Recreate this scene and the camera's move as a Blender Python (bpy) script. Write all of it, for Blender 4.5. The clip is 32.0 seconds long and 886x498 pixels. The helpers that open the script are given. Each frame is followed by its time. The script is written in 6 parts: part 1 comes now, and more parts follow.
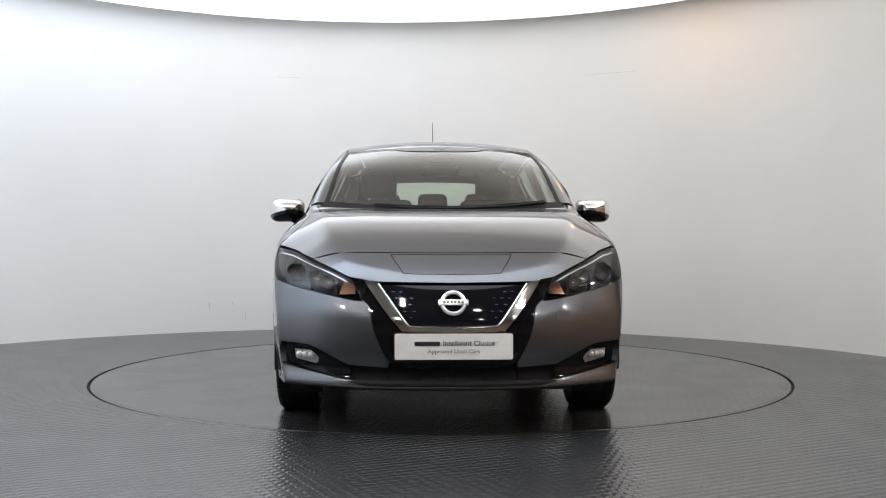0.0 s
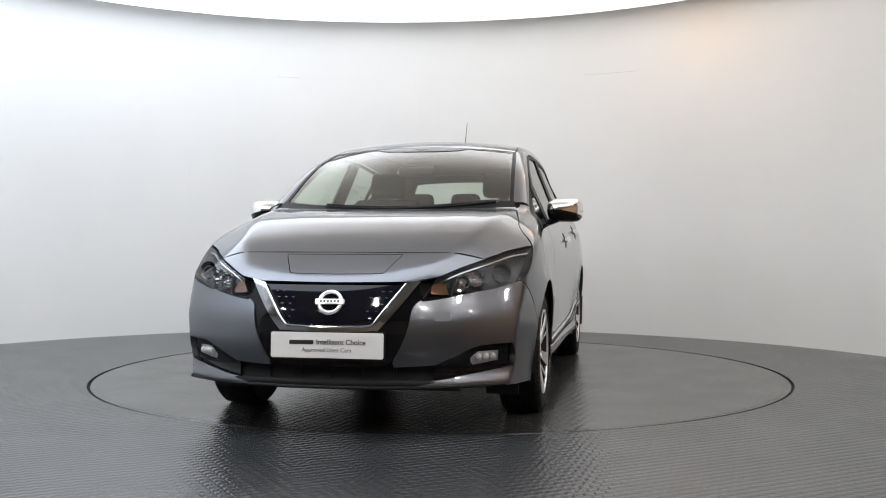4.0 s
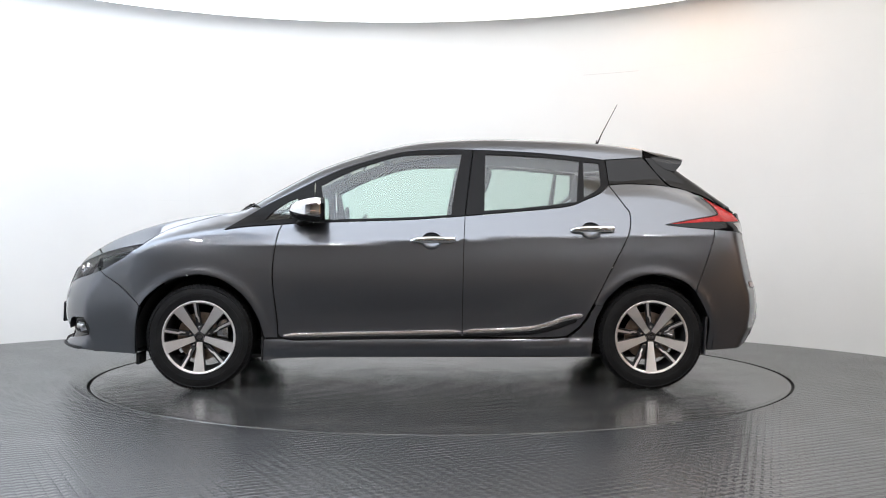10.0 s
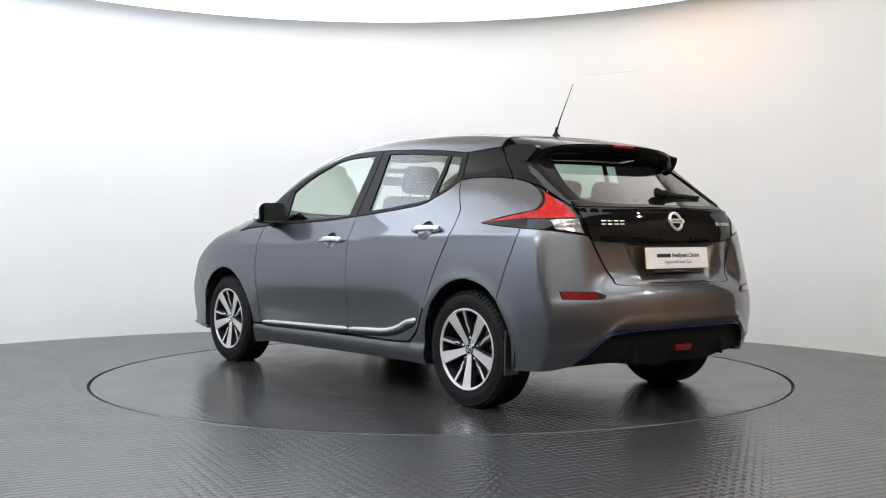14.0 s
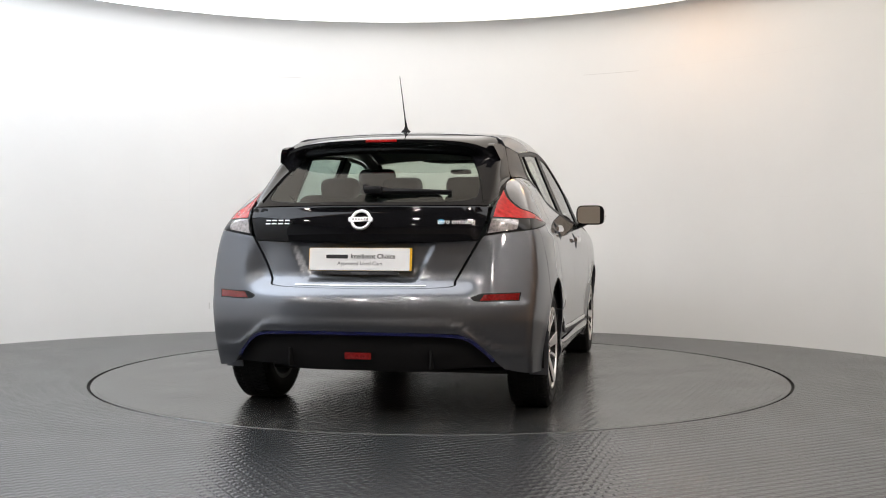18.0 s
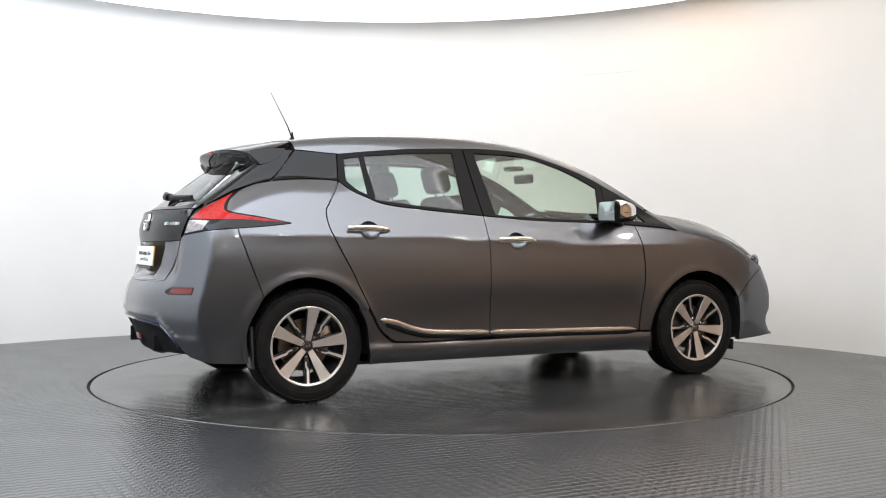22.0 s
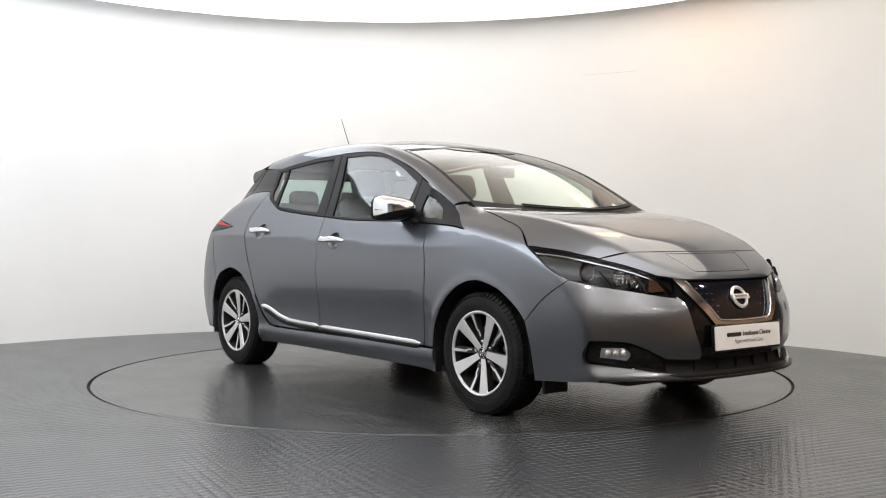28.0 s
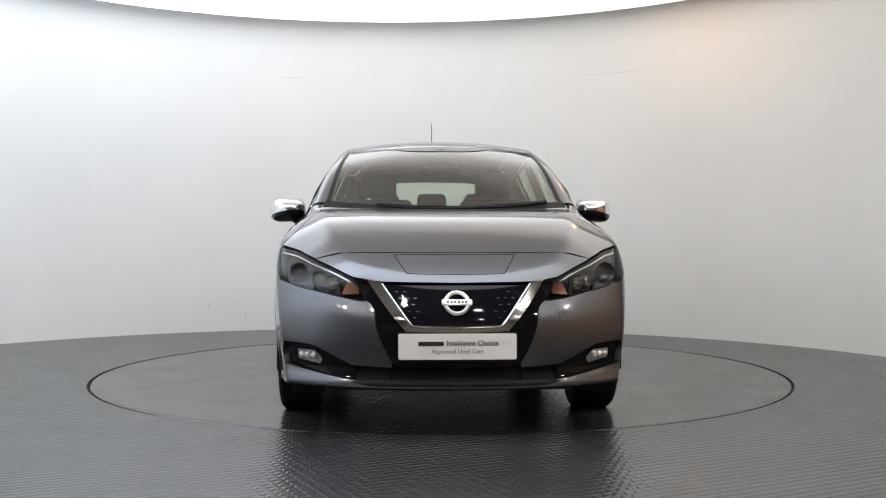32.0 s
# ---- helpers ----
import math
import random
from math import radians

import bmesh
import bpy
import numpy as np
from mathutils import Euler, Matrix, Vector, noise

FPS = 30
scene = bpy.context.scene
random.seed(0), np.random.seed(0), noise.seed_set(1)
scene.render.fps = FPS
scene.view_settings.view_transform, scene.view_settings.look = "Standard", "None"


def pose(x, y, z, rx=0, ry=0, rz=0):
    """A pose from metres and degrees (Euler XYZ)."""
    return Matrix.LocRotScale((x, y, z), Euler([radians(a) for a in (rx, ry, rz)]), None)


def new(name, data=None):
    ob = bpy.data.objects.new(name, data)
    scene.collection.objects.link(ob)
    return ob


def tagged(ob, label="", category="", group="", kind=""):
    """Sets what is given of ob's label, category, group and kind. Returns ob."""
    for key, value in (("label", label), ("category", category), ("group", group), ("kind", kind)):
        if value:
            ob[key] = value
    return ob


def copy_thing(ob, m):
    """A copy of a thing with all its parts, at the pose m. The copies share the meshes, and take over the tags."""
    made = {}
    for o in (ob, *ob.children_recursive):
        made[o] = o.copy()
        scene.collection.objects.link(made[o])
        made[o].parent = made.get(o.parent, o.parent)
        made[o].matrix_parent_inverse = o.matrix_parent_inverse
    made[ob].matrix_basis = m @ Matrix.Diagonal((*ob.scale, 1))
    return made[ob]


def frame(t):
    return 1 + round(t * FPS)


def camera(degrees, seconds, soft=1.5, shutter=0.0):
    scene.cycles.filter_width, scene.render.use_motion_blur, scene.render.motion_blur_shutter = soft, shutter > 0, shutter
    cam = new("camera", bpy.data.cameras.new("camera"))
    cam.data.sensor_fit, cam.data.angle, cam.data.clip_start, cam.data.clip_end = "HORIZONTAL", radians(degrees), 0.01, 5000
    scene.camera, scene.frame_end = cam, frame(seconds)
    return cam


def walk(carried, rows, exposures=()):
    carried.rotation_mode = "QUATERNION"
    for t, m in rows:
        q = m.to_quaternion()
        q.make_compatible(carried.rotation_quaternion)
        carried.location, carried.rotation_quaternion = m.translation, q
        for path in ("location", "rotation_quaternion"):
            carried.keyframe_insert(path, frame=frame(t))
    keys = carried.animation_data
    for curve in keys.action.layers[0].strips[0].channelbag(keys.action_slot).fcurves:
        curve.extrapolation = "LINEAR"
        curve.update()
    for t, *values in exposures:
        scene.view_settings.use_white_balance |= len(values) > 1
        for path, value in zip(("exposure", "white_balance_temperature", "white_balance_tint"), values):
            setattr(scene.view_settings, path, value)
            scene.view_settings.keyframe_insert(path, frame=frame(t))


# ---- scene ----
# Camera on a tripod, 7 m in front of the axis of a car turntable.
cam = camera(46.39, 32.0, soft=1.05)
EYE = pose(0, -6.9985, 0.9093, 90 - 0.659, -0.04, -0.109)
EXPO = [(0.0, 0.04, 6520, 11), (2.2, 0.04, 6520, 11), (4.5, 0.17, 6560, 11), (7.0, 0.47, 6500, 11), (12.0, 0.48, 6460, 11), (14.5, 0.34, 6560, 11),
        (17.0, 0.22, 6850, 12), (19.0, 0.26, 6900, 12), (22.0, 0.51, 6680, 11), (26.0, 0.50, 6770, 11), (28.5, 0.33, 6900, 12), (30.0, 0.14, 6820, 12),
        (31.0, 0.06, 6650, 11), (32.0, 0.04, 6620, 11)]
walk(cam, [(0.0, EYE), (32.0, EYE)], EXPO)

# Heading of the turntable, seconds and degrees.
TURN = [(0, -1.97), (2.1, -1.97), (2.5, -1.0), (3.0, 1.49), (3.5, 5.6), (4.0, 11.25), (4.5, 17.67), (5.5, 30.65), (6.5, 43.63),
        (7.5, 56.68), (8.5, 69.7), (9.5, 82.8), (10.5, 95.6), (11.5, 108.7), (12.5, 121.7), (13.5, 134.6), (14.5, 147.39),
        (15.5, 160.35), (16.5, 173.31), (17.5, 186.1), (18.5, 198.9), (19.5, 211.6), (20.5, 224.2), (21.5, 237.1),
        (22.5, 250.1), (23.5, 263.1), (24.5, 276.0), (25.5, 288.94), (26.5, 302.1), (27.5, 315.27), (28.5, 328.3),
        (29.5, 341.4), (30.0, 347.42), (30.5, 352.37), (31.0, 355.63), (31.5, 357.25), (32.0, 357.65)]
AXIS = Vector((-0.1016, 0.0279, 0.0))  # the turntable's axis in the car's own space

# ---- light ----
world = bpy.data.worlds.new("world")
scene.world = world
world.use_nodes = True
world.node_tree.nodes["Background"].inputs[0].default_value = (0.5, 0.47, 0.44, 1)
world.node_tree.nodes["Background"].inputs[1].default_value = 0.02


# ---- materials ----
def material(name, color=(0.5, 0.5, 0.5), rough=0.5, metal=0.0, coat=0.0, vary=0.0, scale=20.0, bump=0.0, bump_scale=200.0, emit=0.0, rvary=0.0):
    m = bpy.data.materials.new(name)
    m.use_nodes = True
    nt = m.node_tree
    b = nt.nodes["Principled BSDF"]
    b.inputs["Base Color"].default_value = (*color, 1)
    b.inputs["Roughness"].default_value = rough
    b.inputs["Metallic"].default_value = metal
    b.inputs["Coat Weight"].default_value = coat
    b.inputs["Coat Roughness"].default_value = 0.03
    if emit:
        b.inputs["Emission Color"].default_value = (*color, 1)
        b.inputs["Emission Strength"].default_value = emit
    tc = nt.nodes.new("ShaderNodeTexCoord")
    if vary or rvary:
        n = nt.nodes.new("ShaderNodeTexNoise")
        n.inputs["Scale"].default_value = scale
        n.inputs["Detail"].default_value = 6
        nt.links.new(tc.outputs["Object"], n.inputs["Vector"])
        if vary:
            r = nt.nodes.new("ShaderNodeValToRGB")
            r.color_ramp.elements[0].position, r.color_ramp.elements[1].position = 0.3, 0.7
            r.color_ramp.elements[0].color = (*[c * (1 - vary) for c in color], 1)
            r.color_ramp.elements[1].color = (*[min(1, c * (1 + vary)) for c in color], 1)
            nt.links.new(n.outputs["Fac"], r.inputs["Fac"])
            nt.links.new(r.outputs["Color"], b.inputs["Base Color"])
        if rvary:
            mr = nt.nodes.new("ShaderNodeMapRange")
            mr.inputs["To Min"].default_value, mr.inputs["To Max"].default_value = rough - rvary, rough + rvary
            mr.inputs["From Min"].default_value, mr.inputs["From Max"].default_value = 0.3, 0.7
            nt.links.new(n.outputs["Fac"], mr.inputs["Value"])
            nt.links.new(mr.outputs["Result"], b.inputs["Roughness"])
    if bump:
        n2 = nt.nodes.new("ShaderNodeTexNoise")
        n2.inputs["Scale"].default_value = bump_scale
        n2.inputs["Detail"].default_value = 4
        nt.links.new(tc.outputs["Object"], n2.inputs["Vector"])
        bp = nt.nodes.new("ShaderNodeBump")
        bp.inputs["Strength"].default_value = bump
        bp.inputs["Distance"].default_value = 0.002
        nt.links.new(n2.outputs["Fac"], bp.inputs["Height"])
        nt.links.new(bp.outputs["Normal"], b.inputs["Normal"])
    return m


def glass_material(name, tint, gloss=0.078, bend=3.7, edge=0.85):
    m = bpy.data.materials.new(name)
    m.use_nodes = True
    nt = m.node_tree
    nt.nodes.remove(nt.nodes["Principled BSDF"])
    t, g, w, p, a, mix = (nt.nodes.new("ShaderNode" + k) for k in ("BsdfTransparent", "BsdfGlossy", "LayerWeight", "Math", "Math", "MixShader"))
    t.inputs["Color"].default_value = (*tint, 1)
    g.inputs["Roughness"].default_value = 0.01
    w.inputs["Blend"].default_value = 0.5
    p.operation, a.operation = "POWER", "MULTIPLY_ADD"
    p.inputs[1].default_value = bend
    a.inputs[1].default_value, a.inputs[2].default_value = edge, gloss
    nt.links.new(w.outputs["Facing"], p.inputs[0])
    nt.links.new(p.outputs[0], a.inputs[0])
    nt.links.new(a.outputs[0], mix.inputs[0])
    nt.links.new(t.outputs[0], mix.inputs[1])
    nt.links.new(g.outputs[0], mix.inputs[2])
    nt.links.new(mix.outputs[0], nt.nodes["Material Output"].inputs["Surface"])
    return m


PAINT = material("grey_metallic_paint", (0.130, 0.137, 0.153), 0.32, 0.93, 1.0, vary=0.05, scale=900)
CHROME = material("chrome", (0.82, 0.82, 0.83), 0.07, 1.0, rvary=0.02, scale=30)
SATIN = material("satin_chrome", (0.72, 0.73, 0.75), 0.22, 1.0)
BLACK = material("gloss_black", (0.005, 0.005, 0.006), 0.5, 0.0, 0.7)
INSERT = material("black_insert", (0.008, 0.008, 0.009), 0.75)
TRIM = material("black_trim", (0.007, 0.007, 0.008), 0.42, bump=0.1)
PLASTIC = material("grey_plastic", (0.016, 0.016, 0.017), 0.55, bump=0.3, bump_scale=400)
RUBBER = material("rubber", (0.008, 0.008, 0.0085), 0.60, vary=0.3, scale=14, bump=0.2)
ALLOY = material("machined_alloy", (0.78, 0.76, 0.75), 0.42, 1.0, rvary=0.05, scale=60)
DARK_ALLOY = material("dark_alloy", (0.018, 0.018, 0.020), 0.35, 0.2)
STEEL = material("brake_steel", (0.30, 0.24, 0.20), 0.4, 0.9, vary=0.3, scale=25)
CLOTH = material("seat_cloth", (0.03, 0.03, 0.032), 0.9, vary=0.25, scale=120, bump=0.4, bump_scale=500)
LINING = material("roof_lining", (0.27, 0.255, 0.235), 0.9, bump=0.2)
RED = material("red_lens", (0.36, 0.008, 0.008), 0.2, 0.0, 0.0, vary=0.35, scale=40)
DARK_RED = material("dark_red_lens", (0.16, 0.006, 0.006), 0.15, 0.0, 0.5, vary=0.3, scale=90)
BLUE = material("blue_trim", (0.008, 0.011, 0.085), 0.18, 0.3, 1.0)
PLATE_W = material("plate_white", (0.78, 0.78, 0.78), 0.3, vary=0.03, scale=8)
PLATE_Y = material("plate_yellow", (0.75, 0.42, 0.03), 0.3)
GRILLE = material("grille_panel", (0.006, 0.006, 0.009), 0.045)
BLUE_MARK = material("blue_mark", (0.012, 0.035, 0.085), 0.3)
INK = material("ink", (0.015, 0.015, 0.018), 0.5)
GREY_INK = material("grey_ink", (0.10, 0.10, 0.11), 0.5)
AMBER = material("amber_lens", (0.17, 0.085, 0.05), 0.16, 0.8, coat=0.5, vary=0.5, scale=90)
CLEAR = glass_material("lamp_glass", (0.84, 0.85, 0.87), 0.018, 5.0, 0.6)
GLASS = glass_material("tinted_glass", (0.71, 0.86, 0.80))
SCREEN = glass_material("windscreen_glass", (0.90, 0.91, 0.82))
GLASS_DARK = glass_material("rear_glass", (0.64, 0.75, 0.70))
REFLECTOR = material("lamp_reflector", (0.80, 0.80, 0.81), 0.09, 1.0, rvary=0.04, scale=70)
WALL = material("white_wall", (0.80, 0.80, 0.79), 0.65, vary=0.02, scale=1.2, bump=0.05, bump_scale=60)
SEAM = material("wall_seam", (0.785, 0.785, 0.775), 0.65)
SCUFF = material("wall_scuff", (0.64, 0.63, 0.62), 0.7)
DARK_WALL = material("brown_wall", (0.48, 0.31, 0.19), 0.8, vary=0.12, scale=1.5)
BACK_WALL = material("grey_brown_wall", (0.34, 0.285, 0.235), 0.8, vary=0.12, scale=1.5)
# cool light from the left, put into the colour of a wall out of view
COOL_WALL = material("cool_light_wall", (0.64, 0.72, 0.82), 0.8, vary=0.05, scale=1.5)
CEILING = material("ceiling_paint", (0.42, 0.37, 0.32), 0.8, vary=0.05, scale=2)
TUBE = material("spot_light", (1.0, 0.955, 0.90), 0.5, emit=330.0)
WARM = material("warm_lamp", (1.0, 0.52, 0.20), 0.5, emit=11.0)
DARK_CHROME = material("smoked_chrome", (0.46, 0.46, 0.47), 0.11, 1.0)
SMOKED = material("smoked_reflector", (0.22, 0.22, 0.23), 0.22, 1.0)
LAMP_BLACK = material("lamp_black", (0.010, 0.010, 0.011), 0.35)
PAINT.node_tree.nodes["Principled BSDF"].inputs["Specular Tint"].default_value = (0.50, 0.50, 0.52, 1)
for dull, level in ((RUBBER, 0.18), (INSERT, 0.2), (TRIM, 0.14), (RED, 0.25), (PLASTIC, 0.2), (GRILLE, 0.3), (BLACK, 0.0)):
    dull.node_tree.nodes["Principled BSDF"].inputs["Specular IOR Level"].default_value = level
BLACK.node_tree.nodes["Principled BSDF"].inputs["Coat IOR"].default_value = 1.42
BADGE = material("bright_badge", (0.80, 0.80, 0.81), 0.35, 0.8)
GROOVE = material("groove", (0.006, 0.006, 0.006), 0.8)


def floor_material(name, turn, relief, stains, low, high, rough):
    """Dark grey rubber sheet with columns of small curved treads and thin darker lines between them."""
    m = material(name, (0.05, 0.052, 0.054), 0.3)
    nt = m.node_tree
    b = nt.nodes["Principled BSDF"]
    link = nt.links.new

    def calc(op, a, c=0.0, d=0.0):
        n = nt.nodes.new("ShaderNodeMath")
        n.operation = op
        for k, v in enumerate((a, c, d)):
            if isinstance(v, (int, float)):
                n.inputs[k].default_value = v
            else:
                link(v, n.inputs[k])
        return n.outputs[0]

    def noise(scale, detail, stretch=(1, 1, 1)):
        mp_, n = nt.nodes.new("ShaderNodeMapping"), nt.nodes.new("ShaderNodeTexNoise")
        mp_.inputs["Scale"].default_value = stretch
        n.inputs["Scale"].default_value, n.inputs["Detail"].default_value = scale, detail
        link(tc.outputs["Object"], mp_.inputs["Vector"])
        link(mp_.outputs["Vector"], n.inputs["Vector"])
        return n.outputs["Fac"]

    def remap(v, a, c, lo, hi):
        n = nt.nodes.new("ShaderNodeMapRange")
        for k, x in enumerate((a, c, lo, hi)):
            n.inputs[k + 1].default_value = x
        link(v, n.inputs[0])
        return n.outputs[0]

    tc, mp, sep = (nt.nodes.new("ShaderNode" + k) for k in ("TexCoord", "Mapping", "SeparateXYZ"))
    mp.inputs["Rotation"].default_value[2] = radians(turn)
    link(tc.outputs["Object"], mp.inputs["Vector"])
    link(mp.outputs["Vector"], sep.inputs[0])
    across_ = calc("SUBTRACT", calc("FRACT", calc("DIVIDE", sep.outputs["X"], 0.0475)), 0.5)
    square = calc("MULTIPLY", across_, across_)
    along_ = calc("ADD", calc("DIVIDE", sep.outputs["Y"], 0.046), calc("MULTIPLY", square, 1.6))
    wave = calc("MULTIPLY_ADD", calc("SINE", calc("MULTIPLY", along_, 2 * math.pi)), 0.5, 0.5)
    column = remap(square, 0.15, 0.24, 1.0, 0.0)
    height = calc("MULTIPLY", wave, column)
    big, fine = noise(0.8, 5), noise(3.0, 6)
    smear = noise(2.0, 8, (1, 3.0, 1))
    tone = nt.nodes.new("ShaderNodeValToRGB")
    tone.color_ramp.elements[0].position, tone.color_ramp.elements[1].position = 0.3, 0.75
    tone.color_ramp.elements[0].color, tone.color_ramp.elements[1].color = (*low, 1), (*high, 1)
    link(big, tone.inputs["Fac"])
    dirt, dark = nt.nodes.new("ShaderNodeMix"), nt.nodes.new("ShaderNodeMix")
    dirt.data_type = dark.data_type = "RGBA"
    dirt.inputs["B"].default_value, dark.inputs["B"].default_value = (0.11, 0.105, 0.098, 1), (0.012, 0.012, 0.013, 1)
    link(remap(smear, 0.50, 0.72, 0.0, stains), dirt.inputs["Factor"])
    link(tone.outputs["Color"], dirt.inputs["A"])
    link(remap(square, 0.19, 0.245, 0.0, relief * 0.75), dark.inputs["Factor"])
    link(dirt.outputs["Result"], dark.inputs["A"])
    link(dark.outputs["Result"], b.inputs["Base Color"])
    link(remap(fine, 0.3, 0.7, rough - 0.025, rough + 0.03), b.inputs["Roughness"])
    bp = nt.nodes.new("ShaderNodeBump")
    bp.inputs["Strength"].default_value, bp.inputs["Distance"].default_value = min(relief, 1.0), 0.0024
    link(height, bp.inputs["Height"])
    link(bp.outputs["Normal"], b.inputs["Normal"])
    return m


FLOOR = floor_material("tread_floor", -28, 0.72, 0.08, (0.028, 0.030, 0.033), (0.039, 0.041, 0.044), 0.24)
PLATE = floor_material("turntable_floor", 12, 0.22, 0.48, (0.021, 0.022, 0.023), (0.038, 0.038, 0.038), 0.21)


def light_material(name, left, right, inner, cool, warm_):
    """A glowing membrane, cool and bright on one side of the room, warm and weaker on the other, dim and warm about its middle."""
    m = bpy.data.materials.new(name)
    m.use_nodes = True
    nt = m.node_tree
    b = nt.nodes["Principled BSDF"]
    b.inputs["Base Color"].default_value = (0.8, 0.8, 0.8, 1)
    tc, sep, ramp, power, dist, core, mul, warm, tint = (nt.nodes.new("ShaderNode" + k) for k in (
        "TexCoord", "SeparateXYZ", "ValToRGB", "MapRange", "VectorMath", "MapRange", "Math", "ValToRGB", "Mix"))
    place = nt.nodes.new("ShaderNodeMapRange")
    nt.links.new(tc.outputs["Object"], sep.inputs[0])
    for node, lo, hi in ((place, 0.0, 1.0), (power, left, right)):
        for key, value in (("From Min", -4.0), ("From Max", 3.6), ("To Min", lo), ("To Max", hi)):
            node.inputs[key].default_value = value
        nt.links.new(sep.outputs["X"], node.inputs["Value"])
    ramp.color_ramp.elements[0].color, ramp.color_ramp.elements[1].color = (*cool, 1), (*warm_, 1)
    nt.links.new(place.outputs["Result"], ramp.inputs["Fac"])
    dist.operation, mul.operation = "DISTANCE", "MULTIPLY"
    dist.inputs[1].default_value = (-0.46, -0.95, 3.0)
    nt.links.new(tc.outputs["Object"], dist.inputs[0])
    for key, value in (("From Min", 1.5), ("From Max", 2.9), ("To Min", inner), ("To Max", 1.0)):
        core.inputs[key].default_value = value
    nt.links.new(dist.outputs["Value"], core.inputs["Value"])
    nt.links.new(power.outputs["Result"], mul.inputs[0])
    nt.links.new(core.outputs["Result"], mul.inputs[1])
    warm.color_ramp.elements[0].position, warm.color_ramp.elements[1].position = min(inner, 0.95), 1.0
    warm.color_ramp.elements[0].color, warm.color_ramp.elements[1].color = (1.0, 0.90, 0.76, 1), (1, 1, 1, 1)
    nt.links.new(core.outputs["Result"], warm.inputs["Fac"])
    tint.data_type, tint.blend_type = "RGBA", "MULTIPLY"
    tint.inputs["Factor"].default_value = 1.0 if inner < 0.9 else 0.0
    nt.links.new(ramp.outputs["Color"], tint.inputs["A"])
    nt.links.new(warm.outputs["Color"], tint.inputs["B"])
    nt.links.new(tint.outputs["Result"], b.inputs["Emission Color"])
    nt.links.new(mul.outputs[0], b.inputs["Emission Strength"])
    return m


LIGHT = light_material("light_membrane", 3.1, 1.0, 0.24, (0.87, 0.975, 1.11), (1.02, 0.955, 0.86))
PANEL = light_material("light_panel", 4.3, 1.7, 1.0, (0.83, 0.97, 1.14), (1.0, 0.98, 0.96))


# ---- building helpers ----
def mesh_object(name, verts, faces, mat, parent=None, label="", smooth=False):
    me = bpy.data.meshes.new(name)
    me.from_pydata([tuple(v) for v in verts], [], faces)
    me.materials.append(mat)
    if smooth:
        me.polygons.foreach_set("use_smooth", [True] * len(me.polygons))
    me.update()
    ob = new(name, me)
    if parent is not None:
        ob.parent = parent
    return tagged(ob, label)


def part(name, bm, mat, parent=None, label="", smooth=30):
    """Links a bmesh as one mesh object under a thing or under a part."""
    me = bpy.data.meshes.new(name)
    bmesh.ops.recalc_face_normals(bm, faces=bm.faces)
    if smooth:
        for f in bm.faces:
            f.smooth = True
        for e in bm.edges:
            e.smooth = len(e.link_faces) == 2 and e.calc_face_angle(0) < radians(smooth)
    bm.to_mesh(me)
    bm.free()
    me.materials.append(mat)
    ob = new(name, me)
    if parent is not None:
        ob.parent = parent
    return tagged(ob, label)


def box(sx, sy, sz, at=(0, 0, 0), bevel=0.0, seg=2, bm=None, m=None):
    """A box with rounded edges, centred at a place."""
    own = bm is None
    bm = bm or bmesh.new()
    made = bmesh.ops.create_cube(bm, size=1, matrix=(m or Matrix()) @ Matrix.Translation(at) @ Matrix.Diagonal((sx, sy, sz, 1)))
    if bevel and own:
        bmesh.ops.bevel(bm, geom=bm.edges[:], offset=bevel, segments=seg, affect="EDGES", profile=0.5)
    return bm


def lathe(profile, steps=64, bm=None, axis="Y", at=(0, 0, 0)):
    """A body of revolution from (radius, along) pairs."""
    bm = bm or bmesh.new()
    rings = []
    for k in range(steps):
        a = 2 * math.pi * k / steps
        c, s = math.cos(a), math.sin(a)
        row = []
        for r, h in profile:
            p = {"Y": (r * c, h, r * s), "Z": (r * c, r * s, h), "X": (h, r * c, r * s)}[axis]
            row.append(bm.verts.new(Vector(p) + Vector(at)))
        rings.append(row)
    for k in range(steps):
        a, b = rings[k], rings[(k + 1) % steps]
        for i in range(len(profile) - 1):
            if profile[i][0] < 1e-6 and profile[i + 1][0] < 1e-6:
                continue
            bm.faces.new((a[i], b[i], b[i + 1], a[i + 1]))
    bmesh.ops.remove_doubles(bm, verts=bm.verts, dist=1e-6)
    return bm


def sweep(points, radius, sides=8, bm=None, flat=1.0):
    """A tube along a polyline; radius may be a list."""
    bm = bm or bmesh.new()
    pts = [Vector(p) for p in points]
    rings = []
    for i, p in enumerate(pts):
        d = (pts[min(i + 1, len(pts) - 1)] - pts[max(i - 1, 0)]).normalized()
        u = d.cross(Vector((0, 0, 1)) if abs(d.z) < 0.9 else Vector((1, 0, 0))).normalized()
        v = d.cross(u)
        r = radius[i] if isinstance(radius, (list, tuple)) else radius
        rings.append([bm.verts.new(p + u * (r * math.cos(2 * math.pi * k / sides)) + v * (r * flat * math.sin(2 * math.pi * k / sides))) for k in range(sides)])
    for a, b in zip(rings, rings[1:]):
        for k in range(sides):
            bm.faces.new((a[k], a[(k + 1) % sides], b[(k + 1) % sides], b[k]))
    bm.faces.new(rings[0][::-1])
    bm.faces.new(rings[-1])
    return bm


